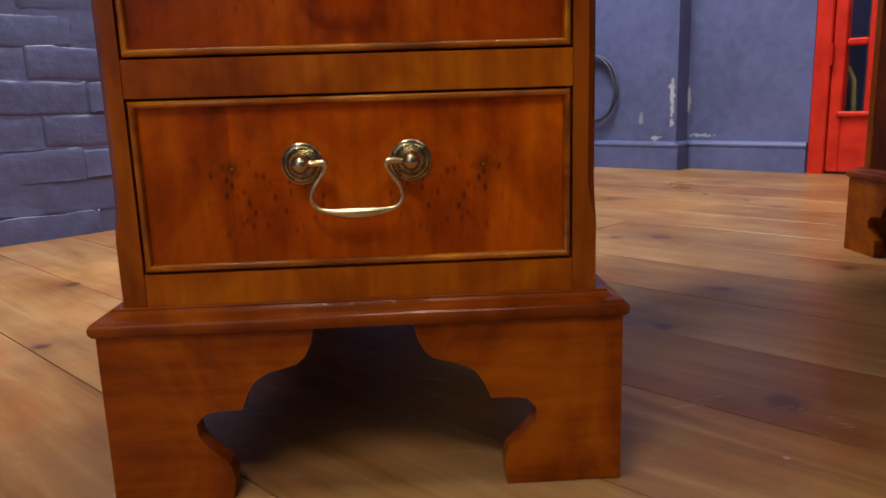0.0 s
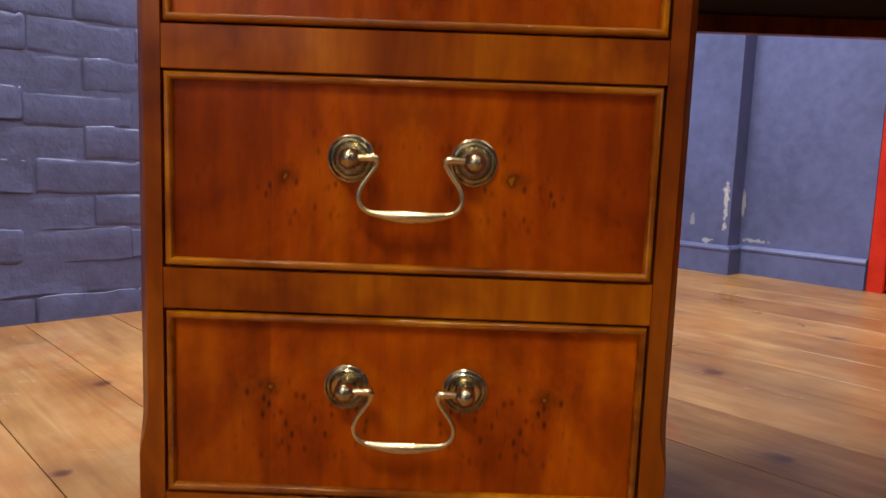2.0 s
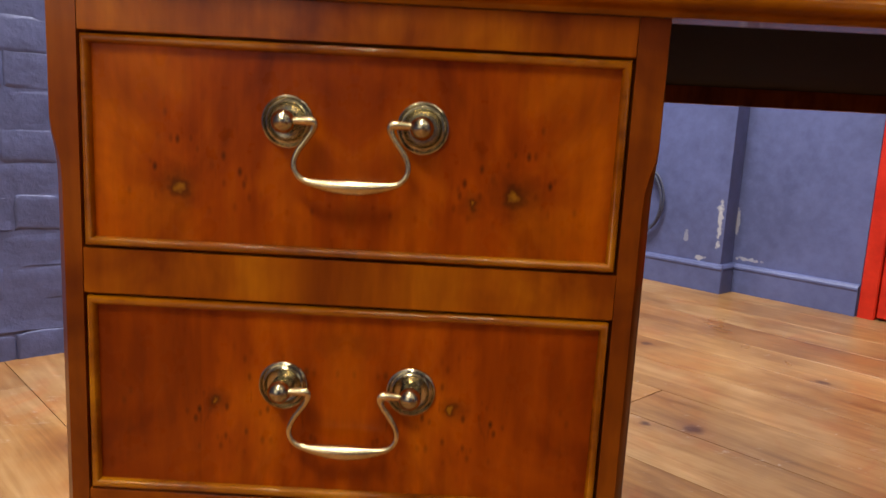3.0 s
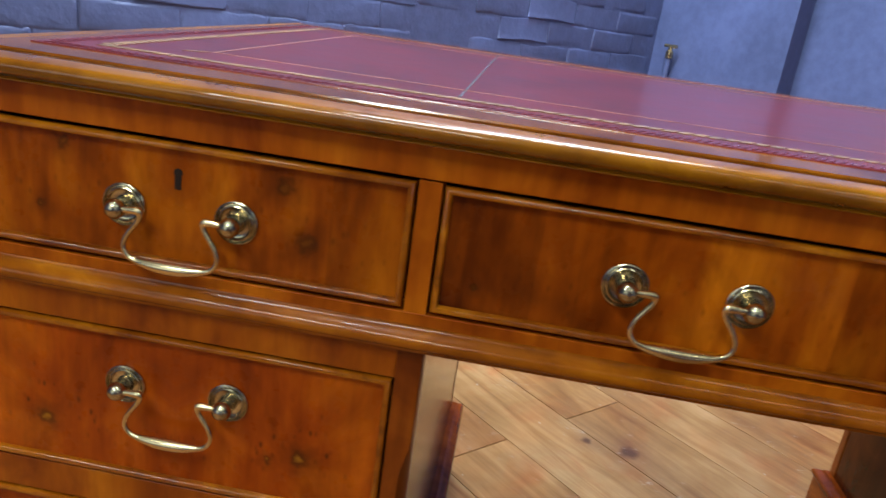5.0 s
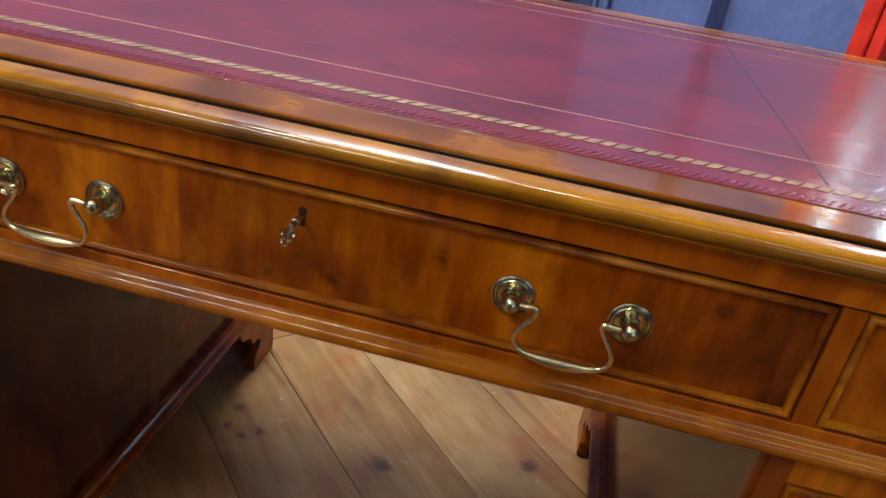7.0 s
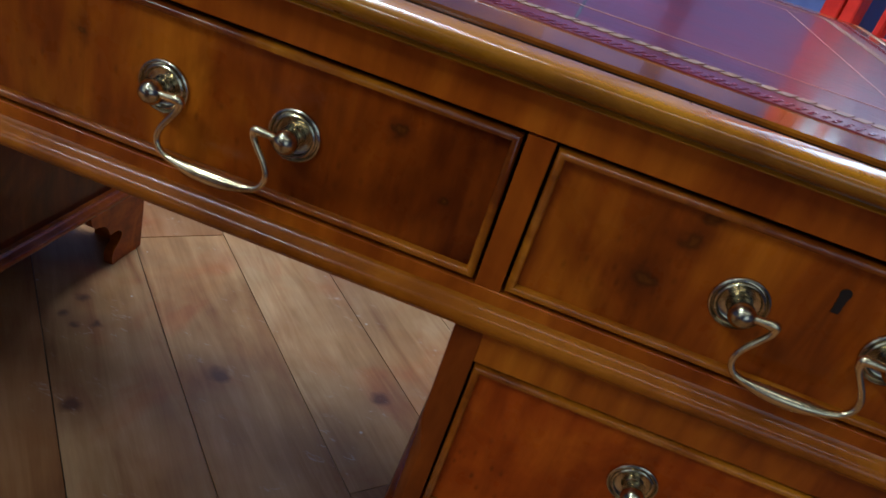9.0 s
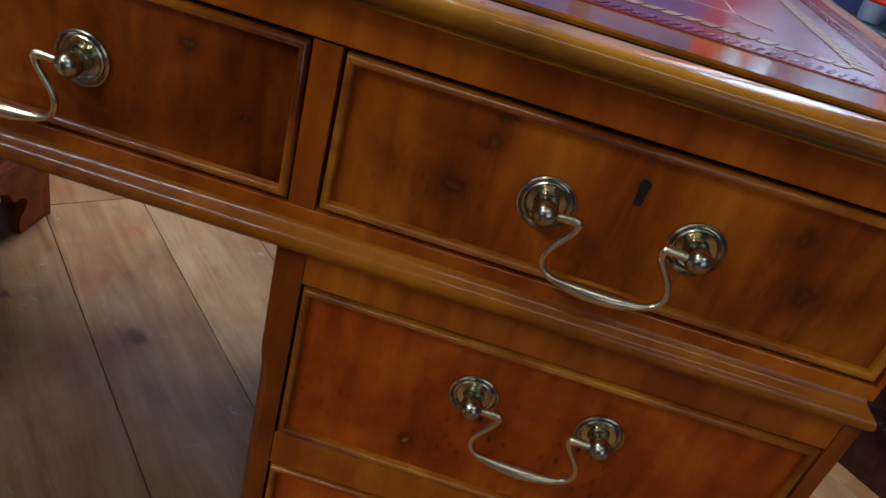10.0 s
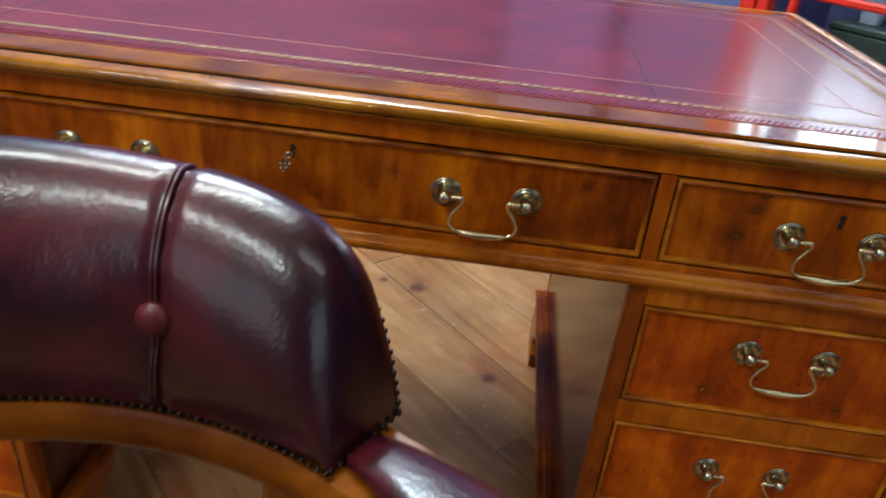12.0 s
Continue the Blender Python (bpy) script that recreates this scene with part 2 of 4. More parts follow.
def plain(name, col, rough=0.5, metal=0.0, var=0.25, scale=20.0, bump=0.2, coat=0.0, spec=0.5, dist=0.001):
    m = Mat(name)
    v = m.coord("Object")
    a = m.noise(v, scale, 4, 0.6)
    b = m.noise(v, scale * 9, 2, 0.6)
    k = m.math("ADD", m.math("MULTIPLY", a, 0.7), m.math("MULTIPLY", b, 0.3))
    lo, hi = tuple(c * (1 - var) for c in col), tuple(min(1, c * (1 + var)) for c in col)
    m.set(col=m.ramp(k, [(0.35, lo), (0.65, hi)]), rough=m.math("ADD", rough - 0.06, m.math("MULTIPLY", a, 0.12)), metal=metal, coat=coat, spec=spec)
    if bump:
        m.bump(k, bump, dist)
    return m.m


# dark colour standing in for the unlit inside of a keyhole
M_KEYHOLE = plain("keyhole_shade", (0.022, 0.014, 0.010), 0.6, spec=0.2)
# near-black for wells, undersides, groove and gaps: their shade put into the colour
M_DARK = plain("recess_shade_black", (0.010, 0.005, 0.003), 0.9, spec=0.08)
M_BRASS = plain("aged_brass", (0.5, 0.43, 0.27), 0.22, 1.0, 0.4, 140.0, 0.06)
M_BRASS_BAIL = plain("worn_bright_brass", (0.68, 0.55, 0.3), 0.25, 1.0, 0.22, 70.0, 0.05)
M_NAIL = plain("bronzed_nail", (0.04, 0.032, 0.028), 0.42, 1.0, 0.3, 200.0)
M_GOLD = plain("worn_gilt_tooling", (0.25, 0.138, 0.07), 0.42, 0.1, 0.5, 110.0, 0.3)
M_GILTLINE = plain("faded_gilt_line", (0.4, 0.19, 0.14), 0.4, 0.1, 0.4, 90.0, 0.2)
M_BLIND = plain("blind_tooling", (0.155, 0.022, 0.027), 0.26, 0.0, 0.3, 200.0, 0.3)
M_SEAMLINE = plain("dark_panel_joint", (0.03, 0.015, 0.025), 0.5)
M_BLACK = plain("dusty_black_rubber", (0.035, 0.037, 0.05), 0.6)
M_CABLE = plain("paint_spattered_cable", (0.06, 0.066, 0.11), 0.5)
M_CEIL = plain("off_white_ceiling_paint", (0.38, 0.37, 0.355), 0.8, 0, 0.08, 3.0, 0.1)
M_WHITE = plain("white_plastic", (0.7, 0.72, 0.72), 0.4, 0, 0.08, 15.0)
M_FITTING = plain("dusty_grey_plastic", (0.3, 0.33, 0.4), 0.5, 0, 0.15, 25.0)
M_GREEN = plain("dark_green_paint", (0.018, 0.034, 0.028), 0.5, 0, 0.3, 12.0)
M_LEAFY = plain("yellow_green_stem", (0.3, 0.28, 0.09), 0.6, 0, 0.3, 40.0)
M_BROWN = plain("dark_brown_box", (0.05, 0.02, 0.014), 0.5, 0, 0.3, 12.0)


def red_leather():
    m = Mat("red_desk_leather")
    v = m.coord("Object")
    big = m.noise(v, 10.0, 4, 0.6)
    mid = m.noise(m.mapping(v, (26, 40, 26)), 1.0, 5, 0.65)
    k = m.math("ADD", m.math("MULTIPLY", big, 0.55), m.math("MULTIPLY", mid, 0.45))
    col = m.ramp(k, [(0.3, (0.062, 0.0052, 0.0064)), (0.5, (0.13, 0.0092, 0.0105)), (0.7, (0.19, 0.0125, 0.014))])
    grain = m.noise(v, 330.0, 2, 0.5)
    wave = m.noise(m.mapping(v, (48, 80, 48), rot=(0, 0, 0.6)), 1.0, 3, 0.55, 1.2)
    m.set(col=col, rough=m.math("ADD", 0.27, m.math("MULTIPLY", big, 0.06)), spec=0.42, coat=0.4, coatr=0.1)
    m.bump(m.math("ADD", m.math("MULTIPLY", grain, 0.015), m.math("MULTIPLY", wave, 0.7)), 0.42, 0.002)
    return m.m


def ox_leather():
    m = Mat("oxblood_leather")
    v = m.coord("Object")
    big = m.noise(v, 11.0, 4, 0.6, 0.5)
    col = m.ramp(big, [(0.38, (0.006, 0.0012, 0.0022)), (0.52, (0.026, 0.0024, 0.005)), (0.7, (0.085, 0.005, 0.011))])
    grain = m.n("TexVoronoi", dict(Vector=v, Scale=480.0))
    fold = m.noise(m.mapping(v, (30, 30, 8)), 1.0, 3, 0.6, 1.0)
    m.set(col=col, rough=m.math("ADD", 0.2, m.math("MULTIPLY", big, 0.2)), spec=0.45, coat=0.3, coatr=0.15)
    m.bump(m.math("ADD", m.math("MULTIPLY", grain, 0.12), m.math("MULTIPLY", fold, 0.9)), 0.38, 0.0015)
    return m.m


M_REDLEATHER, M_OX = red_leather(), ox_leather()
M_BUTTON = plain("ruddy_button_leather", (0.09, 0.012, 0.016), 0.35, 0.0, 0.3, 120.0, 0.3, spec=0.4)


def wall_paint(name, base, rough_bump, chips=()):
    m = Mat(name)
    v = m.n("NewGeometry").node.outputs["Position"]
    cloud = m.noise(v, 2.6, 4, 0.6, 0.3)
    fine = m.noise(v, 28.0, 4, 0.6)
    k = m.math("ADD", m.math("MULTIPLY", cloud, 0.6), m.math("MULTIPLY", fine, 0.4))
    lo, hi = tuple(c * 0.8 for c in base), tuple(c * 1.18 for c in base)
    col = m.ramp(k, [(0.38, lo), (0.62, hi)])
    for cx, cy, cz, sx, sz, amount in chips:
        d = m.n("VectorMath", {0: v, 1: (cx, cy, cz)}, operation="SUBTRACT")
        d = m.n("VectorMath", {0: d, 1: (1 / sx, 1 / sx, 1 / sz)}, operation="MULTIPLY")
        near = m.n("VectorMath", {0: d}, out=1, operation="LENGTH")
        ragged = m.math("ADD", near, m.math("MULTIPLY", m.math("SUBTRACT", m.noise(v, 42.0, 4, 0.7), 0.5), 3.2))
        col = m.mix(m.math("MULTIPLY", m.ramp(ragged, [(0.5, 1.0), (0.8, 0.0)]), amount), col, (0.55, 0.55, 0.56))
    m.set(col=col, rough=m.math("ADD", 0.38, m.math("MULTIPLY", fine, 0.2)), spec=0.4)
    m.bump(m.math("ADD", m.math("MULTIPLY", m.noise(v, 60.0, 4, 0.65), 0.5), m.math("MULTIPLY", m.noise(v, 14.0, 3), 0.9)), rough_bump, 0.004)
    return m.m


BLUE = (0.094, 0.106, 0.23)
CH = [(-1.236, 0.25, 0.012, 0.1, 0.75), (-1.24, 0.31, 0.02, 0.02, 0.6), (-1.3, 0.125, 0.03, 0.012, 0.65), (-1.36, 0.2, 0.012, 0.03, 0.35), (-1.15, 0.13, 0.05, 0.01, 0.5), (-1.212, 0.26, 0.01, 0.05, 0.5)]
CHIPS = [(*room(u, V_PLASTER if u < U_JOG else V_RIGHT)[:2], z, sx, sz, a) for u, z, sx, sz, a in CH]
M_BRICK = wall_paint("blue_grey_painted_brick", BLUE, 1.0)
M_PLASTER = wall_paint("blue_painted_plaster", (0.107, 0.125, 0.272), 0.18, CHIPS)
M_WALLPLAIN = wall_paint("blue_painted_wall", (0.107, 0.125, 0.272), 0.18)


def pine():
    m = Mat("waxed_pine_board")
    v, r = m.coord("Object"), m.rand()
    w = m.math("MULTIPLY", r, 40.0)
    grain = m.noise(m.mapping(v, (2.6, 22, 22)), 1.0, 4, 0.58, 1.5, w)
    line = m.noise(m.mapping(v, (5, 190, 190)), 1.0, 3, 0.6, 0.4, w)
    cloud = m.noise(v, 3.2, 4, 0.6, 0.3, w)
    k = m.math("ADD", m.math("MULTIPLY", grain, 0.45), m.math("MULTIPLY", cloud, 0.55))
    col = m.ramp(k, [(0.32, (0.16, 0.064, 0.019)), (0.5, (0.34, 0.184, 0.07)), (0.66, (0.5, 0.31, 0.145))])
    col = m.mix(0.2, col, m.ramp(line, [(0.38, (0.62, 0.5, 0.42)), (0.6, (1.0, 1.0, 1.0))]), "MULTIPLY")
    tone = m.ramp(r, [(0.0, (0.88, 0.72, 0.62)), (0.5, (1.0, 0.97, 0.95)), (1.0, (1.15, 1.08, 1.0))])
    col = m.mix(1.0, col, tone, "MULTIPLY")
    pos = m.n("NewGeometry").node.outputs["Position"]
    wob = m.n("VectorMath", {0: m.n("TexNoise", dict(Vector=pos, Scale=38.0, Detail=2.0), out=1), 1: (0.5, 0.5, 0.5)}, operation="SUBTRACT")
    wpos = m.n("VectorMath", {0: wob, 1: (0.02, 0.02, 0.0), 2: pos}, operation="MULTIPLY_ADD")
    for kx, ky, kr in KNOTS:
        d = m.n("VectorMath", {0: wpos, 1: (kx, ky, 0.0)}, out=1, operation="DISTANCE")
        col = m.mix(m.math("MULTIPLY", m.ramp(m.math("DIVIDE", d, kr), [(0.45, 1.0), (1.0, 0.0)]), 0.9), col, (0.035, 0.016, 0.014))
        col = m.mix(m.math("MULTIPLY", m.ramp(m.math("DIVIDE", d, kr * 3.2), [(0.2, 1.0), (1.0, 0.0)]), 0.4), col, (0.16, 0.06, 0.03))
    dirt = m.noise(pos, 1.7, 4, 0.65)
    col = m.mix(m.math("MULTIPLY", m.ramp(dirt, [(0.5, 0.0), (0.7, 1.0)]), 0.35), col, (0.12, 0.06, 0.045))
    glow = m.noise(pos, 4.3, 3, 0.6, 0.5)
    col = m.mix(m.math("MULTIPLY", m.ramp(glow, [(0.48, 0.0), (0.66, 1.0)]), 0.55), col, m.mix(1.0, col, (1.0, 0.76, 0.52), "MULTIPLY"))
    ruddy = m.ramp(m.noise(m.mapping(pos, (5, 5, 5)), 1.0, 4, 0.6, 1.0), [(0.54, 0.0), (0.68, 1.0)])
    col = m.mix(m.math("MULTIPLY", ruddy, 0.5), col, m.mix(1.0, col, (0.95, 0.55, 0.4), "MULTIPLY"))
    scuff = m.math("MULTIPLY", m.ramp(m.noise(m.mapping(pos, (26, 70, 1), rot=(0, 0, 0.5)), 1.0, 4, 0.7, 0.8), [(0.6, 0.0), (0.68, 1.0)]), m.ramp(m.noise(pos, 7.0, 2), [(0.5, 0.0), (0.6, 1.0)]))
    col = m.mix(m.math("MULTIPLY", scuff, 0.3), col, (0.62, 0.55, 0.5))
    fleck = m.n("TexVoronoi", dict(Vector=m.mapping(pos, (1, 1, 0.0)), Scale=34.0, Randomness=1.0)).node
    keep = m.n("SeparateXYZ", dict(Vector=fleck.outputs["Color"])).node
    drip = m.math("MULTIPLY", m.ramp(fleck.outputs["Distance"], [(0.06, 1.0), (0.11, 0.0)]), m.math("GREATER_THAN", keep.outputs[0], 0.94))
    col = m.mix(m.math("MULTIPLY", drip, 0.5), col, (0.6, 0.56, 0.52))
    m.set(col=col, rough=m.math("ADD", 0.2, m.math("MULTIPLY", glow, 0.24)), spec=0.27, coat=0.0)
    m.bump(m.math("ADD", m.math("MULTIPLY", line, 0.2), m.math("MULTIPLY", m.noise(v, 9.0, 3), 0.9)), 0.2, 0.002)
    return m.m


KNOTS = [(0.04, 0.925, 0.026), (0.238, 0.608, 0.02), (-0.154, 0.35, 0.02), (-0.298, 0.563, 0.014), (-0.296, 0.514, 0.012), (-0.264, 0.497, 0.012), (-0.237, 0.516, 0.012), (-0.013, 0.518, 0.023), (-0.049, 0.944, 0.014), (-0.125, 0.11, 0.026), (-0.937, 0.383, 0.016), (0.62, 0.9, 0.02), (-1.05, 0.72, 0.018), (0.45, 1.25, 0.02), (0.1, 1.5, 0.02)]
M_PINE = pine()


def red_paint():
    m = Mat("glossy_red_paint")
    v = m.coord("Object")
    a = m.noise(v, 18.0, 4)
    m.set(col=m.ramp(a, [(0.35, (0.5, 0.018, 0.008)), (0.65, (0.68, 0.03, 0.012))]), rough=m.math("ADD", 0.28, m.math("MULTIPLY", a, 0.15)), spec=0.5)
    m.bump(m.noise(v, 70.0, 3), 0.12, 0.001)
    return m.m


def glass():
    m = Mat("window_glass")
    m.set(col=(0.95, 0.97, 0.97, 1), rough=0.03, trans=1.0, ior=1.05, spec=0.4)
    return m.m


M_REDPAINT, M_GLASS = red_paint(), glass()


# ---- geometry helpers ----
HOME = {}


def part(name, bm, material, parent=None, label="", origin=None, smooth=False, kind="", data=None):
    """Link a bmesh (drawn in its parent's frame) as one mesh object, with its own origin if given."""
    base = HOME.get(parent.name, Vector((0, 0, 0))) if parent else Vector((0, 0, 0))
    at = Vector(origin) if origin is not None else base
    if data is None:
        bmesh.ops.recalc_face_normals(bm, faces=bm.faces[:])
        bmesh.ops.translate(bm, verts=bm.verts[:], vec=-at)
        data = bpy.data.meshes.new(name)
        bm.to_mesh(data)
        bm.free()
        data.materials.append(material)
        if smooth:
            for p in data.polygons:
                p.use_smooth = True
            if smooth != "all":
                data.set_sharp_from_angle(angle=radians(40))
    ob = new(name, data)
    ob.location = at - base
    ob.parent = parent
    HOME[ob.name] = at
    return tagged(ob, label, kind=kind)


def empty(name, at, label, category, group="", kind=""):
    ob = new(name)
    ob.location = at
    ob.empty_display_size = 0.1
    HOME[ob.name] = Vector(at)
    return tagged(ob, label, category, group, kind)


def box(bm, x0, x1, y0, y1, z0, z1, bevel=0.0, m=None, seg=1):
    r = bmesh.ops.create_cube(bm, size=1.0)
    vs = r["verts"]
    t = Matrix.Translation(((x0 + x1) / 2, (y0 + y1) / 2, (z0 + z1) / 2)) @ Matrix.Diagonal((abs(x1 - x0), abs(y1 - y0), abs(z1 - z0), 1))
    bmesh.ops.transform(bm, matrix=t, verts=vs)
    if bevel:
        es = list({e for v in vs for e in v.link_edges})
        got = bmesh.ops.bevel(bm, geom=es, offset=bevel, segments=seg, profile=0.5, affect="EDGES")
        vs = list({v for f in got["faces"] for v in f.verts} | {v for v in vs if v.is_valid})
    if m is not None:
        bmesh.ops.transform(bm, matrix=m, verts=[v for v in vs if v.is_valid])
    return vs


def boxed(*args, **kw):
    bm = bmesh.new()
    box(bm, *args, **kw)
    return bm


def loft(bm, rings, closed=True, caps=True, loop=False):
    rows = [[bm.verts.new(p) for p in ring] for ring in rings]
    n = len(rows[0])
    pairs = list(zip(rows, rows[1:])) + ([(rows[-1], rows[0])] if loop else [])
    for a, b in pairs:
        for i in range(n if closed else n - 1):
            j = (i + 1) % n
            bm.faces.new((a[i], a[j], b[j], b[i]))
    if caps and not loop and closed:
        bm.faces.new(list(reversed(rows[0])))
        bm.faces.new(rows[-1])
    return rows


def ring_sweep(bm, x0, x1, y0, y1, profile):
    """A moulding with mitred corners round a rectangle in plan. profile: (outwards, height), a closed outline."""
    rings = []
    for cx, cy, sx, sy in ((x0, y0, -1, -1), (x1, y0, 1, -1), (x1, y1, 1, 1), (x0, y1, -1, 1)):
        rings.append([(cx + sx * o, cy + sy * o, z) for o, z in profile])
    loft(bm, rings, True, False, True)


def frame_sweep(bm, x0, x1, z0, z1, profile):
    """A bead with mitred corners round an upright rectangle. profile: (inwards, y), a closed outline."""
    rings = []
    for cx, cz, sx, sz in ((x0, z0, 1, 1), (x1, z0, -1, 1), (x1, z1, -1, -1), (x0, z1, 1, -1)):
        rings.append([(cx + sx * o, y, cz + sz * o) for o, y in profile])
    loft(bm, rings, True, False, True)


def lathe(bm, profile, at, axis="z", seg=20):
    """Turn (radius, along) round an axis."""
    rings = []
    for r, a in profile:
        ring = []
        for k in range(seg):
            c, s = max(r, 1e-5) * math.cos(2 * math.pi * k / seg), max(r, 1e-5) * math.sin(2 * math.pi * k / seg)
            ring.append({"z": (at[0] + c, at[1] + s, at[2] + a), "-y": (at[0] + c, at[1] - a, at[2] + s), "x": (at[0] + a, at[1] + c, at[2] + s)}[axis])
        rings.append(ring)
    loft(bm, rings)


def smooth_path(pts, steps=4):
    pts = [Vector(p) for p in pts]
    out = []
    for i in range(len(pts) - 1):
        p0, p1, p2, p3 = pts[max(i - 1, 0)], pts[i], pts[i + 1], pts[min(i + 2, len(pts) - 1)]
        for k in range(steps):
            t = k / steps
            out.append(0.5 * ((2 * p1) + (p2 - p0) * t + (2 * p0 - 5 * p1 + 4 * p2 - p3) * t * t + (3 * p1 - p0 - 3 * p2 + p3) * t ** 3))
    return out + [pts[-1]]


def tube(bm, pts, radius, seg=8):
    """A round bar along points; radius: a number or a function of 0..1."""
    pts = [Vector(p) for p in pts]
    rings, up = [], Vector((0.13, 0.31, 0.94)).normalized()
    for i, p in enumerate(pts):
        d = (pts[min(i + 1, len(pts) - 1)] - pts[max(i - 1, 0)]).normalized()
        a = d.cross(up)
        a = a.normalized() if a.length > 1e-4 else Vector((1, 0, 0))
        up = a.cross(d).normalized()
        r = radius(i / (len(pts) - 1)) if callable(radius) else radius
        rings.append([p + r * (math.cos(2 * math.pi * k / seg) * a + math.sin(2 * math.pi * k / seg) * up) for k in range(seg)])
    loft(bm, rings)


def prism(bm, outline, thick, m):
    """An upright board: outline of (x, z), thickness along y from 0."""
    a = [bm.verts.new(m @ Vector((x, 0, z))) for x, z in outline]
    b = [bm.verts.new(m @ Vector((x, thick, z))) for x, z in outline]
    bm.faces.new(a)
    bm.faces.new(list(reversed(b)))
    for i in range(len(a)):
        j = (i + 1) % len(a)
        bm.faces.new((a[i], b[i], b[j], a[j]))


# ---- setting: walls, floor, ceiling ----
def slab(name, u0, u1, v0, v1, z0, z1, material, label, category="wall", bevel=0.0):
    bm = boxed(u0, u1, v0, v1, z0, z1, bevel=bevel)
    ob = part(name, bm, material)
    ob.matrix_basis = ROOM_M.copy()
    return tagged(ob, label, category, kind="structure")


def slabs(name, boxes, material, label, category="wall"):
    bm = bmesh.new()
    for b in boxes:
        box(bm, *b)
    ob = part(name, bm, material)
    ob.matrix_basis = ROOM_M.copy()
    return tagged(ob, label, category, kind="structure")


W = 0.2
wall_brick = slab("wall_brick", U_BRICK - W, U_BRICK - 0.0012, V_NEAR - W, V_PLASTER + 0.3, -0.05, CEIL, M_BRICK, "brick wall under thick uneven blue-grey paint")
wall_plaster = slabs("wall_plaster", [
    (U_BRICK - 0.02, U_JOG, V_PLASTER, V_PLASTER + 0.3, -0.05, CEIL),
    (U_JOG - 0.01, U_D0 - 0.004, V_RIGHT, V_RIGHT + 0.1, -0.05, CEIL),
    (U_D0 - 0.02, U_D1 + 0.002, V_RIGHT, V_RIGHT + 0.1, 2.12, CEIL),
], M_PLASTER, "smooth blue plastered wall with a stepped pier and chipped paint")
SIDE_V1 = V_BACK - 0.04
wall_recess = slabs("wall_recess", [
    (U_D0 - 0.06, U_D0 - 0.004, V_RIGHT + 0.1, V_BACK, -0.05, 1.23), (U_D0 - 0.06, U_D0 - 0.004, V_RIGHT + 0.1, V_BACK, 2.15, CEIL),
    (U_D0 - 0.06, U_D0 - 0.004, SIDE_V1, V_BACK, 1.23, 2.15),
    (U_D1 + 0.002, U_D1 + 0.03, V_RIGHT + 0.002, V_BACK, -0.05, CEIL),
    (U_D0 - 0.06, LOBBY_A, V_BACK, V_BACK + 0.1, -0.05, CEIL), (LOBBY_B, U_D1 + 0.03, V_BACK, V_BACK + 0.1, -0.05, CEIL),
    (LOBBY_A, LOBBY_B, V_BACK, V_BACK + 0.1, -0.05, 1.36), (LOBBY_A, LOBBY_B, V_BACK, V_BACK + 0.1, 2.15, CEIL),
], M_WALLPLAIN, "blue painted lobby behind the red door, glazed above")
wall_far = slabs("wall_far", [(U_D1 + 0.03, U_FAR + W, 2.45, 2.65, -0.05, CEIL)], M_WALLPLAIN, "plain blue painted wall")
wall_windowed_1 = slabs("wall_windowed_1", [
    (U_BRICK - W, 0.0, V_NEAR - W, V_NEAR, -0.05, CEIL), (1.9, U_FAR + W, V_NEAR - W, V_NEAR, -0.05, CEIL),
    (0.0, 1.9, V_NEAR - W, V_NEAR, -0.05, 0.87), (0.0, 1.9, V_NEAR - W, V_NEAR, 2.37, CEIL)], M_WALLPLAIN, "blue painted wall with a shop window")
WA, WB = WIN_V - WIN_W / 2, WIN_V + WIN_W / 2
wall_windowed_2 = slabs("wall_windowed_2", [
    (U_FAR, U_FAR + W, V_NEAR, WA, -0.05, CEIL), (U_FAR, U_FAR + W, WB, 2.45, -0.05, CEIL),
    (U_FAR, U_FAR + W, WA, WB, -0.05, 0.87), (U_FAR, U_FAR + W, WA, WB, 2.37, CEIL)], M_WALLPLAIN, "blue painted wall with a wide shop window")
RA, RB, RC, RD = RU - RSU / 2, RU + RSU / 2, RV - RSV / 2, RV + RSV / 2
slabs("ceiling", [
    (U_BRICK - W, RA, V_NEAR - W, 2.85, CEIL, CEIL + 0.1), (RB, U_FAR + W, V_NEAR - W, 2.85, CEIL, CEIL + 0.1),
    (RA, RB, V_NEAR - W, RC, CEIL, CEIL + 0.1), (RA, RB, RD, 2.85, CEIL, CEIL + 0.1)], M_CEIL, "off-white painted ceiling with a roof light", "ceiling")


# housings for the added battens, never in view
for (_, _, span, _, _), place in zip(ADDED_BATTENS, BATTEN_AT):
    lamp_body = empty("added_ceiling_light", (0, 0, 0), "white fluorescent batten light added on the ceiling, out of view", "ceiling light", "ceiling battens")
    lamp_body.matrix_basis = place
    HOME[lamp_body.name] = Vector((0, 0, 0))
    half = span / 2 + 0.01
    part("housing", boxed(-half, half, -0.09, 0.09, 0.0, 0.088, bevel=0.006), M_WHITE, lamp_body)
    for end in (-half - 0.013, half + 0.013):
        part("end_cap", boxed(end - 0.012, end + 0.012, -0.085, 0.085, 0.002, 0.08, bevel=0.004), M_WHITE, lamp_body)


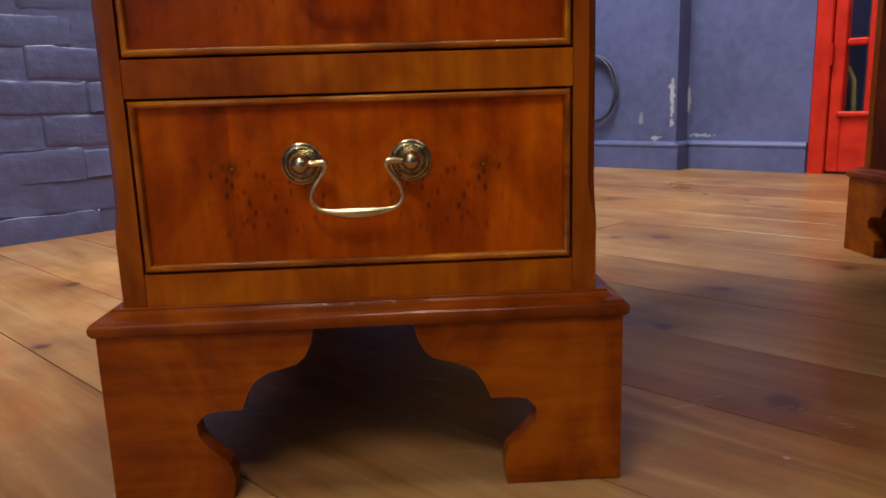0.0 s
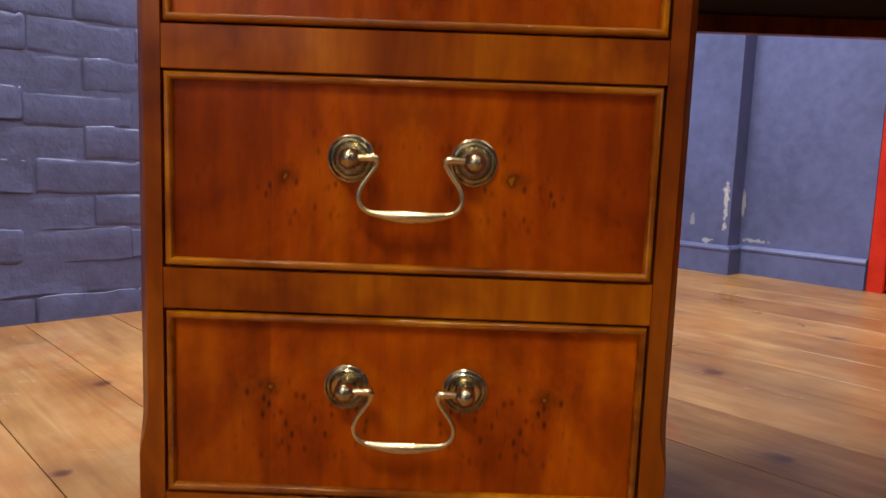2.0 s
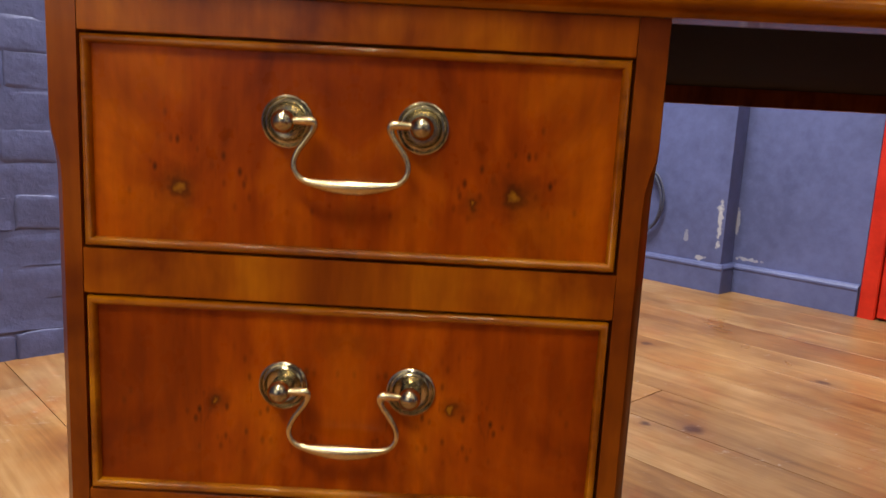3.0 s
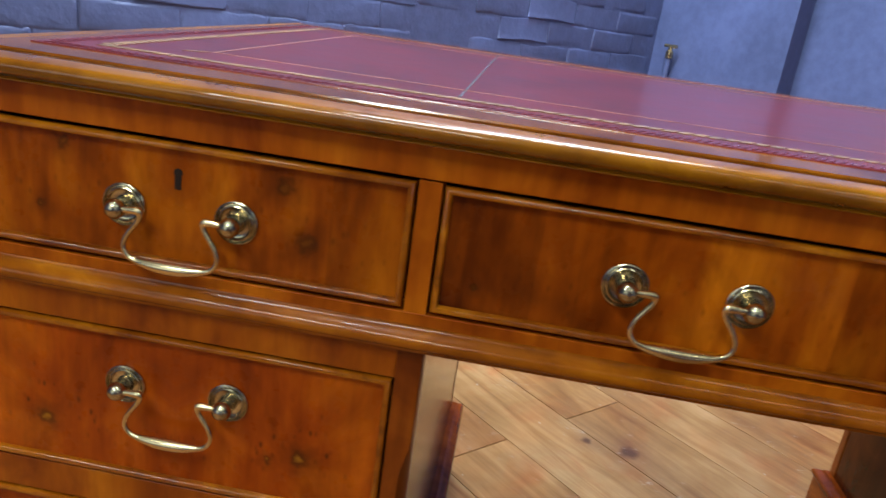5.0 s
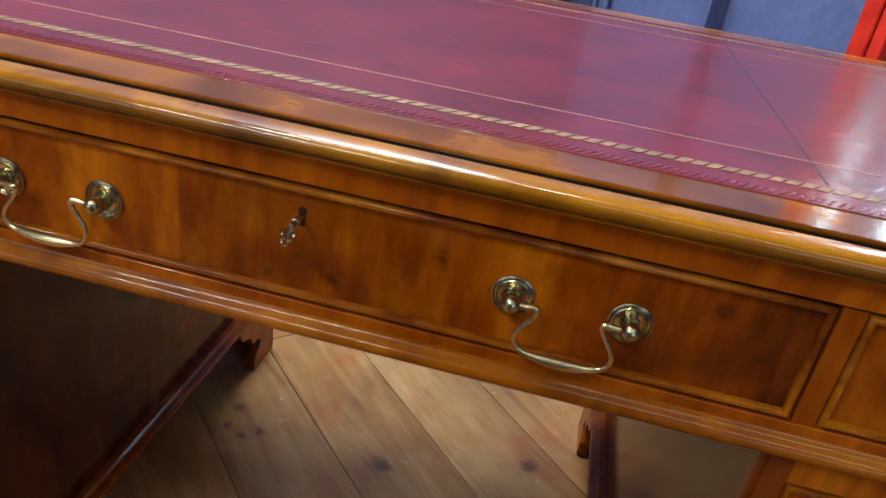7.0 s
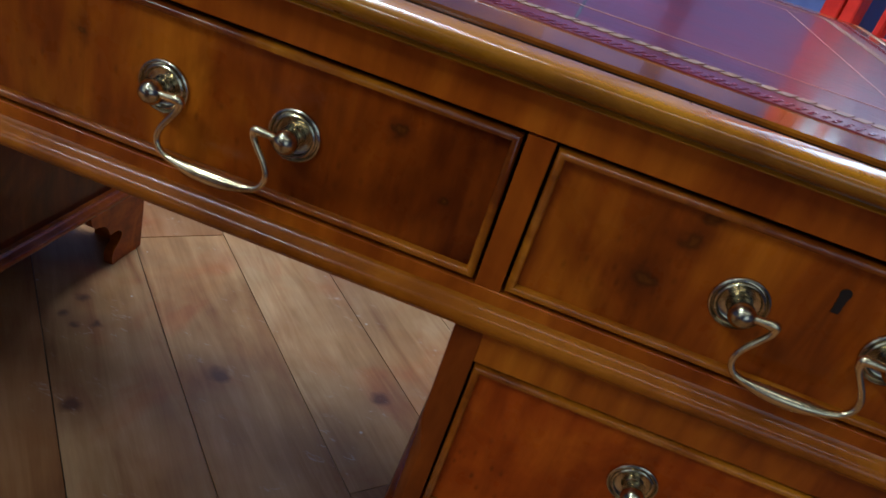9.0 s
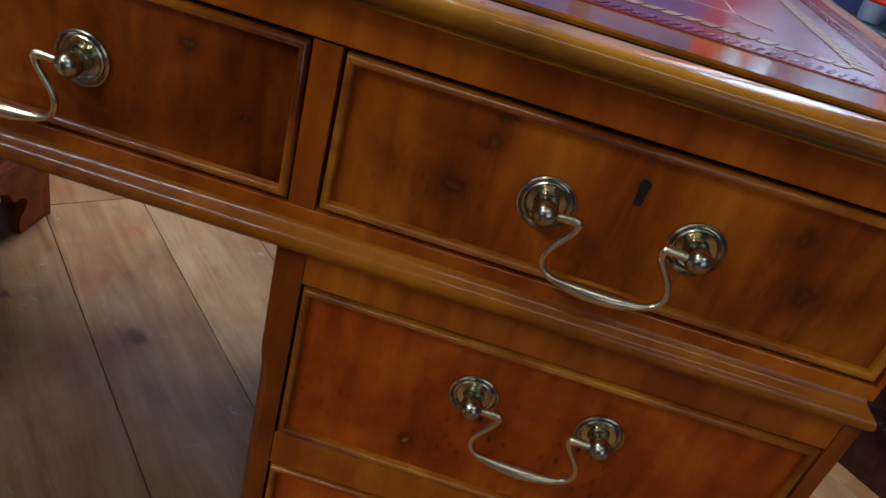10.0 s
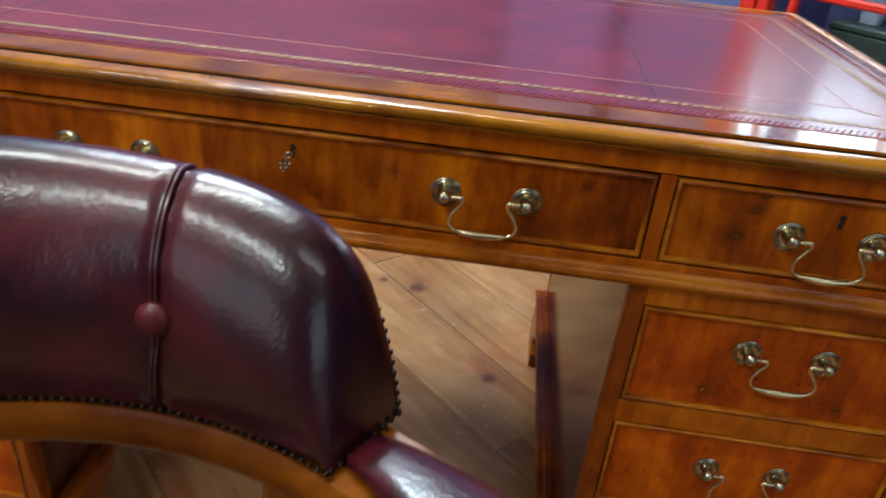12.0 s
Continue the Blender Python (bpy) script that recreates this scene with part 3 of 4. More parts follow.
def skirting():
    outline = [(0.0, 0.0), (0.014, 0.0), (0.014, 0.088), (0.017, 0.094), (0.017, 0.1), (0.011, 0.108), (0.0, 0.112)]
    def run(name, u0, u1, v):
        bm = bmesh.new()
        loft(bm, [[(u, v - o, z) for o, z in outline] for u in (u0, u1)])
        ob = part(name, bm, M_PLASTER)
        ob.matrix_basis = ROOM_M.copy()
        tagged(ob, "blue painted moulded skirting board with scuffs", "skirting", kind="structure")
    run("baseboard_1", U_BRICK, U_JOG + 0.012, V_PLASTER)
    run("baseboard_2", U_JOG, U_D0 - 0.006, V_RIGHT)
    bm = bmesh.new()
    loft(bm, [[(U_JOG + o, v, z) for o, z in outline] for v in (V_PLASTER - 0.012, V_RIGHT - 0.001)])
    ob = part("baseboard_3", bm, M_PLASTER)
    ob.matrix_basis = ROOM_M.copy()
    tagged(ob, "blue painted skirting round the pier", "skirting", kind="structure")


skirting()


def window_frame(name, m, w, h):
    """A white wooden frame with bars in an opening; m places its lower middle."""
    holder = empty(name, (0, 0, 0), "white painted wooden window with glazing bars", "window", kind="structure")
    holder.matrix_basis = m
    for nm, b in (("side_frame", (-w / 2, -w / 2 + 0.06, -0.03, 0.03, 0, h)), ("side_frame", (w / 2 - 0.06, w / 2, -0.03, 0.03, 0, h)),
                  ("head_frame", (-w / 2 + 0.06, w / 2 - 0.06, -0.03, 0.03, h - 0.06, h)), ("window_sill", (-w / 2 + 0.06, w / 2 - 0.06, -0.03, 0.1, 0, 0.05)),
                  ("glazing_bar", (-0.02, 0.02, -0.02, 0.02, 0.05, h - 0.06))):
        part(nm, boxed(*b, bevel=0.003), M_WHITE, holder)


window_frame("window_1", ROOM_M @ pose(0.95, V_NEAR - 0.12, 0.87, 0, 0, 0), 1.9, 1.5)
window_frame("window_2", ROOM_M @ pose(U_FAR + 0.12, WIN_V, 0.87, 0, 0, 90), WIN_W, 1.5)


# ---- red glazed door, like that of a telephone box ----
def red_door():
    width = U_D1 - U_D0
    d = empty("door_1", room(U_D0, V_RIGHT), "red painted glazed door with narrow and wide panes", "door", kind="structure")
    d.rotation_euler = (0, 0, ROOM)
    HOME[d.name] = Vector((0, 0, 0))
    y0, y1, top = -0.012, 0.045, 2.1
    def bar(nm, x0, x1, z0, z1, ya=y0, yb=y1, bev=0.004):
        return part(nm, boxed(x0, x1, ya, yb, z0, z1, bevel=bev), M_REDPAINT, d)
    bar("door_frame", 0.0, 0.052, 0, top)
    bar("door_frame", width - 0.056, width, 0, top)
    bar("head_frame", 0.052, width - 0.056, top - 0.06, top)
    bar("stile", 0.055, 0.094, 0.012, top - 0.063, y0 + 0.008)
    bar("stile", width - 0.088, width - 0.06, 0.012, top - 0.063, y0 + 0.008)
    bar("bottom_rail", 0.094, width - 0.088, 0.012, 0.2, y0 + 0.008)
    bar("sill_bead", 0.08, width - 0.075, 0.196, 0.214, y0 - 0.004, y1 - 0.01, 0.005)
    ups = [0.158, 0.549]
    for x in ups:
        bar("glazing_bar", x, x + 0.024, 0.205, top - 0.063, y0 + 0.01, y1 - 0.012, 0.006)
    zs = [0.437 + 0.2435 * k for k in range(7)]
    spans = [(0.094, ups[0]), (ups[0] + 0.024, ups[1]), (ups[1] + 0.024, width - 0.088)]
    for z in zs:
        for a, b in spans:
            bar("glazing_bar", a, b, z - 0.012, z + 0.012, y0 + 0.012, y1 - 0.014, 0.006)
    cells = [0.2] + zs + [top - 0.063]
    for lo, hi in zip(cells, cells[1:]):
        for a, b in spans:
            p = part("pane", boxed(a - 0.003, b + 0.003, 0.018, 0.021, lo, hi), M_GLASS, d)
            p.visible_shadow = False
    for z in (0.4, 1.1, 1.8):
        bm = bmesh.new()
        lathe(bm, [(0.0, -0.035), (0.007, -0.034), (0.007, 0.034), (0.0, 0.035)], (0.0535, y0 - 0.002, z), "z", 10)
        part("hinge", bm, M_REDPAINT, d, smooth=True)


red_door()


def in_room(name, label, category, u, v, turn=0.0):
    e = empty(name, (0, 0, 0), label, category)
    e.matrix_basis = ROOM_M @ pose(u, v, FLOOR_Z, 0, 0, turn)
    return e


def recess_things():
    g = in_room("storage_box", "dark green painted wooden box standing on the floor", "box", -0.49, 2.44)
    part("body", boxed(-0.115, 0.115, -0.12, 0.12, 0, 0.55, bevel=0.006), M_GREEN, g)
    part("lid", boxed(-0.12, 0.12, -0.125, 0.125, 0.552, 0.575, bevel=0.005), M_GREEN, g)
    p = in_room("bottle", "grey-blue glazed bottle standing on the box", "vessel", -0.52, 2.42)
    bm = bmesh.new()
    lathe(bm, [(0.0, 0.575), (0.034, 0.577), (0.038, 0.6), (0.036, 0.7), (0.03, 0.76), (0.014, 0.8), (0.013, 0.86), (0.0, 0.862)], (0, 0, 0), "z", 18)
    part("vessel_body", bm, M_FITTING, p, smooth=True)
    s = in_room("dried_stem", "yellow-green dried stem lying over the box", "plant", -0.44, 2.42)
    bm = bmesh.new()
    tube(bm, smooth_path([(-0.03, 0, 0.7), (0.0, -0.02, 0.69), (0.03, -0.03, 0.65), (0.045, -0.04, 0.581)]), lambda t: 0.006 - 0.003 * t)
    tube(bm, smooth_path([(0.0, -0.02, 0.69), (0.02, 0.01, 0.72), (0.02, 0.03, 0.75)]), 0.003)
    part("stem", bm, M_LEAFY, s, smooth=True)
    b = in_room("crate", "dark brown wooden crate on end", "crate", -0.235, 2.47)
    part("side", boxed(-0.1, 0.1, -0.12, 0.12, 0, 0.73, bevel=0.005), M_BROWN, b)
    part("lid", boxed(-0.105, 0.105, -0.125, 0.125, 0.731, 0.75, bevel=0.004), M_BROWN, b)
    t = in_room("cane", "yellowish bamboo cane leaning in the recess", "cane", -0.712, 2.28)
    bm = bmesh.new()
    tube(bm, [(0, 0, 0.0), (0.004, 0, 0.15), (-0.006, 0.01, 0.31), (-0.03, 0.02, 0.36)], lambda k: 0.011 - 0.003 * k)
    part("cane_stick", bm, M_LEAFY, t, smooth=True)


recess_things()


def wall_cable():
    c = in_room("cable", "coil of paint-spattered dark blue-grey cable hanging on the wall", "cable", -1.57, V_PLASTER)
    bm = bmesh.new()
    for k, (r, dx, dz) in enumerate(((0.118, 0, 0), (0.112, 0.01, 0.004), (0.122, -0.006, -0.006))):
        pts = [(dx + r * math.sin(a) * 0.92, -0.014 - 0.008 * k, 0.31 + dz + r * 1.12 * math.cos(a)) for a in [2 * math.pi * i / 40 for i in range(41)]]
        tube(bm, pts, 0.0045, 6)
    part("coil", bm, M_CABLE, c, smooth=True)
    bm = bmesh.new()
    tube(bm, smooth_path([(0, 0.0, 0.44), (0, -0.03, 0.44), (0, -0.04, 0.455)]), 0.004, 6)
    part("hook", bm, M_BRASS, c, smooth=True)


wall_cable()


def wall_fittings():
    s = in_room("socket", "dusty grey plastic socket box on the brick wall", "socket", U_BRICK, 1.7)
    part("back_box", boxed(0.0, 0.035, -0.075, 0.075, 0.55, 0.64, bevel=0.006), M_FITTING, s)
    part("plug", boxed(0.036, 0.07, 0.015, 0.06, 0.565, 0.61, bevel=0.008), M_FITTING, s)
    part("switch", boxed(0.036, 0.043, -0.05, -0.03, 0.59, 0.615, bevel=0.002), M_FITTING, s)
    c = in_room("cord", "black cord looping from the socket plug", "cord", U_BRICK, 1.7)
    bm = bmesh.new()
    tube(bm, smooth_path([(0.07, 0.04, 0.587), (0.09, 0.07, 0.592), (0.085, 0.13, 0.61), (0.07, 0.18, 0.58), (0.06, 0.2, 0.4), (0.05, 0.19, 0.15), (0.06, 0.17, 0.006)]), 0.005, 6)
    part("cord_run", bm, M_BLACK, c, smooth=True)
    p = in_room("pipe", "blue painted pipe with a brass tap in the corner", "pipe", U_BRICK + 0.1, V_PLASTER - 0.03)
    bm = bmesh.new()
    lathe(bm, [(0.0, 0.0), (0.011, 0.0), (0.011, 0.74), (0.0, 0.742)], (0, 0, 0), "z", 12)
    part("riser", bm, M_PLASTER, p, smooth=True)
    bm = bmesh.new()
    lathe(bm, [(0.0, 0.738), (0.014, 0.74), (0.014, 0.765), (0.008, 0.77), (0.008, 0.783), (0.0, 0.784)], (0, 0, 0), "z", 12)
    lathe(bm, [(0.0, -0.03), (0.006, -0.028), (0.007, 0.028), (0.0, 0.03)], (0, 0, 0.785), "x", 10)
    part("tap", bm, M_BRASS_BAIL, p, smooth=True)


wall_fittings()


# ---- pedestal desk ----
XI = 0.338
DEPTH = 0.745
TOP = 0.775
desk = empty("pedestal_desk", (0, DEPTH / 2, 0), "yew pedestal desk with a red leather top and brass handles", "desk")


def handle_meshes():
    bm = bmesh.new()
    lathe(bm, [(0.0, 0.0), (0.0144, 0.0), (0.0148, 0.0008), (0.0146, 0.0020), (0.0138, 0.0025), (0.0131, 0.0018), (0.0128, 0.0010), (0.0122, 0.0012), (0.0119, 0.0024), (0.0112, 0.0029), (0.0106, 0.0024), (0.0100, 0.0012), (0.0086, 0.0007), (0.0060, 0.0010), (0.0, 0.0012)], (0, 0, 0), "-y", 32)
    plate = part("handle_plate", bm, M_BRASS, smooth=True)
    bm = bmesh.new()
    lathe(bm, [(0.0, 0.0008), (0.0066, 0.0009), (0.0052, 0.0024), (0.0044, 0.0044), (0.0052, 0.0064), (0.0062, 0.0086), (0.0067, 0.0112), (0.0064, 0.0142), (0.0052, 0.0167), (0.0031, 0.0184), (0.0, 0.0190)], (0, 0, 0), "-y", 20)
    post = part("handle_post", bm, M_BRASS, smooth="all")
    # half of the bail: x, z, radius
    half = [(0.0355, 0.0006, 0.0020), (0.0300, 0.0008, 0.0022), (0.0240, 0.0010, 0.0027), (0.0215, 0.0006, 0.0027), (0.0209, -0.0018, 0.0022), (0.0222, -0.0052, 0.0019), (0.0256, -0.0102, 0.0018), (0.0294, -0.0158, 0.0018), (0.0314, -0.0212, 0.0018), (0.0308, -0.0262, 0.0018), (0.0274, -0.0304, 0.0018), (0.0222, -0.0324, 0.0022), (0.0165, -0.0333, 0.0031), (0.0085, -0.0340, 0.0041), (0.0, -0.0342, 0.0044)]
    rows = [(-x, z, r) for x, z, r in half] + [(x, z, r) for x, z, r in reversed(half[:-1])]
    path = smooth_path([(x, -0.0118 + 0.05 * z, z) for x, z, _ in rows], 3)
    sizes = [r for _, _, r in rows]

    def thick(t):
        k = t * (len(sizes) - 1)
        i = min(int(k), len(sizes) - 2)
        return sizes[i] + (k - i) * (sizes[i + 1] - sizes[i])
    bm = bmesh.new()
    tube(bm, path, thick, 12)
    bail = part("handle_bail", bm, M_BRASS_BAIL, smooth="all")
    out = [o.data for o in (plate, post, bail)]
    for o in (plate, post, bail):
        bpy.data.objects.remove(o)
    return out


PLATE, POST, BAIL = handle_meshes()


def handle(drawer, cx, cz, tilt=0.0):
    for s in (-1, 1):
        part("handle_plate", None, None, drawer, "aged brass ringed backplate", (cx + s * 0.038, FRONT, cz), data=PLATE)
        part("handle_post", None, None, drawer, "ball-shaped brass post", (cx + s * 0.038, FRONT, cz), data=POST)
    b = part("handle_bail", None, None, drawer, "swan-neck brass drop handle", (cx, FRONT - 0.0012, cz), data=BAIL)
    b.rotation_euler = (radians(tilt), 0, 0)


BEAD = [(0.0, 0.006), (0.0, 0.0008), (0.0005, -0.0004), (0.0014, -0.0013), (0.0026, -0.0016), (0.0037, -0.0012), (0.0045, 0.0000), (0.0049, 0.0018), (0.0050, 0.0036), (0.0050, 0.006)]
FRONT = 0.0034


def drawer(x0, x1, z0, z1, material, handles, keyhole=None, label=""):
    cx, cz = (x0 + x1) / 2, (z0 + z1) / 2
    d = part("drawer", boxed(x0 + 0.004, x1 - 0.004, FRONT, 0.016, z0 + 0.004, z1 - 0.004), material, desk, label, (cx, 0, cz))
    bm = bmesh.new()
    frame_sweep(bm, x0, x1, z0, z1, BEAD)
    part("bead", bm, M_BEAD, d, "lighter worn cock bead", smooth=True)
    for hx, hz in handles:
        handle(d, hx, hz, 0.0)
    if keyhole:
        kx, kz = keyhole
        outline = [(0.0029 * math.cos(radians(a)), 0.0042 + 0.0029 * math.sin(radians(a))) for a in range(-40, 221, 26)] + [(-0.0019, -0.0068), (0.0019, -0.0068)]
        # no hole is cut: a dark plate paints its shade
        bm = bmesh.new()
        prism(bm, outline, 0.0012, Matrix.Translation((kx, FRONT - 0.0006, kz)))
        part("keyhole", bm, M_KEYHOLE, d, "small keyhole drawn as a dark plate for the shade in the hole")
    return d


DZ = {-1: [(0.1785, 0.2980), (0.3275, 0.4470), (0.4770, 0.5955)], 1: [(0.1795, 0.2990), (0.3295, 0.4490), (0.4805, 0.5965)]}
HZ = {-1: [0.2520, 0.3980, 0.5530], 1: [0.2540, 0.4000, 0.5575]}
FZ = (0.6490, 0.7330)
# drawer edges and carcass edges of the two pedestals, from the middle outwards
SIDE = {-1: (0.3540, 0.6590, 0.3350, 0.6775), 1: (0.3565, 0.6550, 0.3380, 0.6665)}
HX = {-1: -0.5055, 1: 0.5045}
for sx in (-1, 1):
    xa, xb = sorted((sx * SIDE[sx][0], sx * SIDE[sx][1]))
    for (za, zb), hz in zip(DZ[sx], HZ[sx]):
        drawer(xa, xb, za, zb, M_DRAWER, [(HX[sx], hz)], None, "burr yew drawer front, book-matched veneer")
    drawer(xa, xb, *FZ, M_FRIEZE, [(HX[sx], 0.6865 if sx < 0 else 0.6895)], (sx * 0.5075, 0.709), "frieze drawer front with knotty yew veneer")
centre = drawer(-0.3355, 0.3385, *FZ, M_FRIEZE, [(-0.179, 0.6885), (0.188, 0.6895)], (0.0035, 0.7105), "wide frieze drawer front with its key in the lock")


def key():
    bm = bmesh.new()
    lathe(bm, [(0.0, 0.0), (0.0022, 0.0), (0.0022, 0.010), (0.0034, 0.0105), (0.0034, 0.0125), (0.0022, 0.013), (0.0020, 0.018), (0.0, 0.0182)], (0.0035, FRONT - 0.0007, 0.7115), "-y", 10)
    tip = Vector((0.0035, -0.0150, 0.7110))
    along, across = Vector((-0.16, -0.58, -0.80)).normalized(), Vector((0.8, -0.5, 0.2)).normalized()
    tube(bm, [tip - along * 0.001, tip + along * 0.0045], 0.0019, 8)
    for a, b, r in ((0.0058, 0.0032, 0.0027), (0.0058, -0.0032, 0.0027), (0.0098, 0.0, 0.0031)):
        c = tip + along * a + across * b
        tube(bm, [c + r * (math.cos(w) * along + math.sin(w) * across) for w in [2 * math.pi * i / 14 for i in range(15)]], 0.0014, 6)
    part("key", bm, M_BRASS, centre, "ornate steel key turned in the lock", smooth=True)


key()


def stile(x0, x1, z0, z1, cut):
    """A front upright; cut: which outer corner is chamfered between lamb's-tongue stops (-1 left, 1 right, 0 none)."""
    bm = bmesh.new()
    zs = [(z0, 0.0006)]
    if cut:
        lo, hi = 0.205, 0.545
        zs += [(lo - 0.004, 0.0006), (lo + 0.004, 0.0017), (lo + 0.012, 0.0040), (lo + 0.022, 0.0060), (lo + 0.032, 0.0065), (hi - 0.032, 0.0065), (hi - 0.022, 0.0060), (hi - 0.012, 0.0040), (hi - 0.004, 0.0017), (hi + 0.004, 0.0006)]
    zs.append((z1, 0.0006))
    rings = []
    for z, c in zs:
        if cut == -1:
            rings.append([(x0 + c, 0.0, z), (x1, 0.0, z), (x1, 0.02, z), (x0, 0.02, z), (x0, c * 1.25, z)])
        else:
            rings.append([(x0, 0.0, z), (x1 - c, 0.0, z), (x1, c * 1.25, z), (x1, 0.02, z), (x0, 0.02, z)])
    loft(bm, rings)
    part("stile", bm, M_STILE, desk, smooth=True)


def foot_outline(shift):
    cut = [(-0.103, 0.0), (-0.101, 0.023), (-0.104, 0.034), (-0.117, 0.046), (-0.1245, 0.056), (-0.1255, 0.066), (-0.118, 0.0738), (-0.106, 0.0755), (-0.0915, 0.0755), (-0.0895, 0.081), (-0.086, 0.089), (-0.080, 0.0975), (-0.071, 0.103), (-0.050, 0.1085), (-0.0435, 0.114), (-0.0385, 0.124), (-0.0365, 0.1345)]
    return [(x - shift, z) for x, z in cut]


def pedestal(sx):
    x0, x1 = sorted((sx * SIDE[sx][2], sx * SIDE[sx][3]))
    da, db = sorted((sx * SIDE[sx][0], sx * SIDE[sx][1]))
    g = 0.0017
    stile(x0, da - g, 0.1515, 0.6186, -1)
    stile(db + g, x1, 0.1515, 0.6186, 1)
    edges = [0.1515] + [z for a, b in DZ[sx] for z in (a - g, b + g)] + [0.6186]
    for za, zb in zip(edges[0::2], edges[1::2]):
        part("rail", boxed(da - g, db + g, 0.0007, 0.02, za, zb, bevel=0.0004), M_PEDRAIL, desk)
    # near-black sheet behind the drawers, standing in for the shade inside
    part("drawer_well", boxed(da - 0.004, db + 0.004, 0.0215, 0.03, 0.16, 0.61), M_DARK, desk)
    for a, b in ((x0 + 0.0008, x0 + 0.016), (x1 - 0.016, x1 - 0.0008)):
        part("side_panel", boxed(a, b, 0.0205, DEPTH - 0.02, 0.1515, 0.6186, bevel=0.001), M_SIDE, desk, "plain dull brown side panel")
    part("back_panel", boxed(x0, x1, DEPTH - 0.0195, DEPTH, 0.1515, 0.6186, bevel=0.002), M_STILE, desk)
    bm = bmesh.new()
    ring_sweep(bm, x0 - 0.0065, x1 + 0.0065, 0.0, DEPTH, [(-0.012, 0.1534), (0.0010, 0.1534), (0.0016, 0.1528), (0.0016, 0.1514), (0.0022, 0.1510), (0.0034, 0.1498), (0.0055, 0.1484), (0.0095, 0.1472), (0.0125, 0.1460), (0.0145, 0.1440), (0.0150, 0.1412), (0.0146, 0.1384), (0.0132, 0.1358), (0.0110, 0.1350), (-0.012, 0.1350)])
    part("plinth_moulding", bm, M_LOWMOULD, desk, "glossy red-brown plinth moulding", smooth=True)
    # board coloured near-black for the shade beneath the pedestal
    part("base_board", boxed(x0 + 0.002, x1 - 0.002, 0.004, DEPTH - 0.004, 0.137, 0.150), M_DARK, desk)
    cx, cy, hx, hy = (x0 + x1) / 2, DEPTH / 2, (x1 - x0) / 2 + 0.018, DEPTH / 2 + 0.010
    for qx in (-1, 1):
        for qy in (-1, 1):
            bm = bmesh.new()
            line = [(-hx, 0.0)] + foot_outline(hx - 0.1895) + [(-hx, 0.1345)]
            turn = Matrix.Diagonal((-qx * 1.0 if qx == 1 else 1.0, 1 if qy == -1 else -1, 1, 1))
            prism(bm, [(x, max(z, FLOOR_Z + 0.0005)) for x, z in line], 0.017, Matrix.Translation((cx, cy, 0)) @ turn @ Matrix.Translation((0, -hy, 0)))
            side = [(-hy + 0.0172, 0.0)] + foot_outline(hy - 0.188) + [(-hy + 0.0172, 0.1345)]
            swap = Matrix(((0, 1, 0, 0), (1, 0, 0, 0), (0, 0, 1, 0), (0, 0, 0, 1)))
            flip = Matrix.Diagonal((1 if qx == -1 else -1, 1 if qy == -1 else -1, 1, 1))
            prism(bm, [(x, max(z, FLOOR_Z + 0.0005)) for x, z in side], 0.017, Matrix.Translation((cx, cy, 0)) @ flip @ swap @ Matrix.Translation((0, -hx, 0)))
            part("bracket_foot", bm, M_PLINTH, desk, "shaped bracket foot with worn corners")


for sx in (-1, 1):
    pedestal(sx)


def frieze():
    g, xl, xr = 0.0020, -0.6705, 0.6602
    part("top_rail", boxed(xl, xr, -0.001, 0.02, FZ[1] + g + 0.0012, 0.7572, bevel=0.0004), M_RAIL, desk)
    part("bottom_rail", boxed(xl, xr, -0.0012, 0.02, 0.6383, FZ[0] - g, bevel=0.0004), M_RAIL, desk)
    for a, b in ((xl, -0.6590 - g), (-0.3540 + g, -0.3355 - g), (0.3385 + g, 0.3565 - g), (0.6550 + g, xr)):
        part("frieze_stile", boxed(a, b, -0.0006, 0.02, FZ[0] - g, FZ[1] + g), M_RAIL, desk)
    # near-black sheet as the shade behind the frieze drawers
    part("drawer_well", boxed(-0.66, 0.66, 0.0215, 0.03, 0.64, 0.745), M_DARK, desk)
    for a, b in ((xl, xl + 0.016), (xr - 0.016, xr)):
        part("frieze_end", boxed(a, b, 0.0205, DEPTH - 0.02, 0.634, 0.7485, bevel=0.001), M_STILE, desk)
    part("frieze_back", boxed(xl, xr, DEPTH - 0.0195, DEPTH, 0.608, 0.7485, bevel=0.001), M_STILE, desk)
    # kneehole ceiling, its shade given as near-black colour
    part("underside", boxed(-XI + 0.002, XI - 0.002, 0.03, DEPTH - 0.021, 0.634, 0.640), M_DARK, desk, "unfinished underside, near-black with its shade put into the colour")
    bm = bmesh.new()
    ring_sweep(bm, -0.6662, 0.6556, 0.0, DEPTH, [(-0.018, 0.6388), (0.0012, 0.6388), (0.0016, 0.6377), (0.0023, 0.6365), (0.0036, 0.6351), (0.0052, 0.6338), (0.0068, 0.6326), (0.0082, 0.6312), (0.0090, 0.6295), (0.0092, 0.6276), (0.0087, 0.6257), (0.0072, 0.6242), (0.0048, 0.6232), (0.0022, 0.6226), (0.0010, 0.6212), (0.0008, 0.6190), (-0.018, 0.6188)])
    part("frieze_moulding", bm, M_LIP, desk, "moulded lower edge of the frieze", smooth=True)


frieze()

LX, LY0, LY1 = 0.6395, 0.052, 0.693


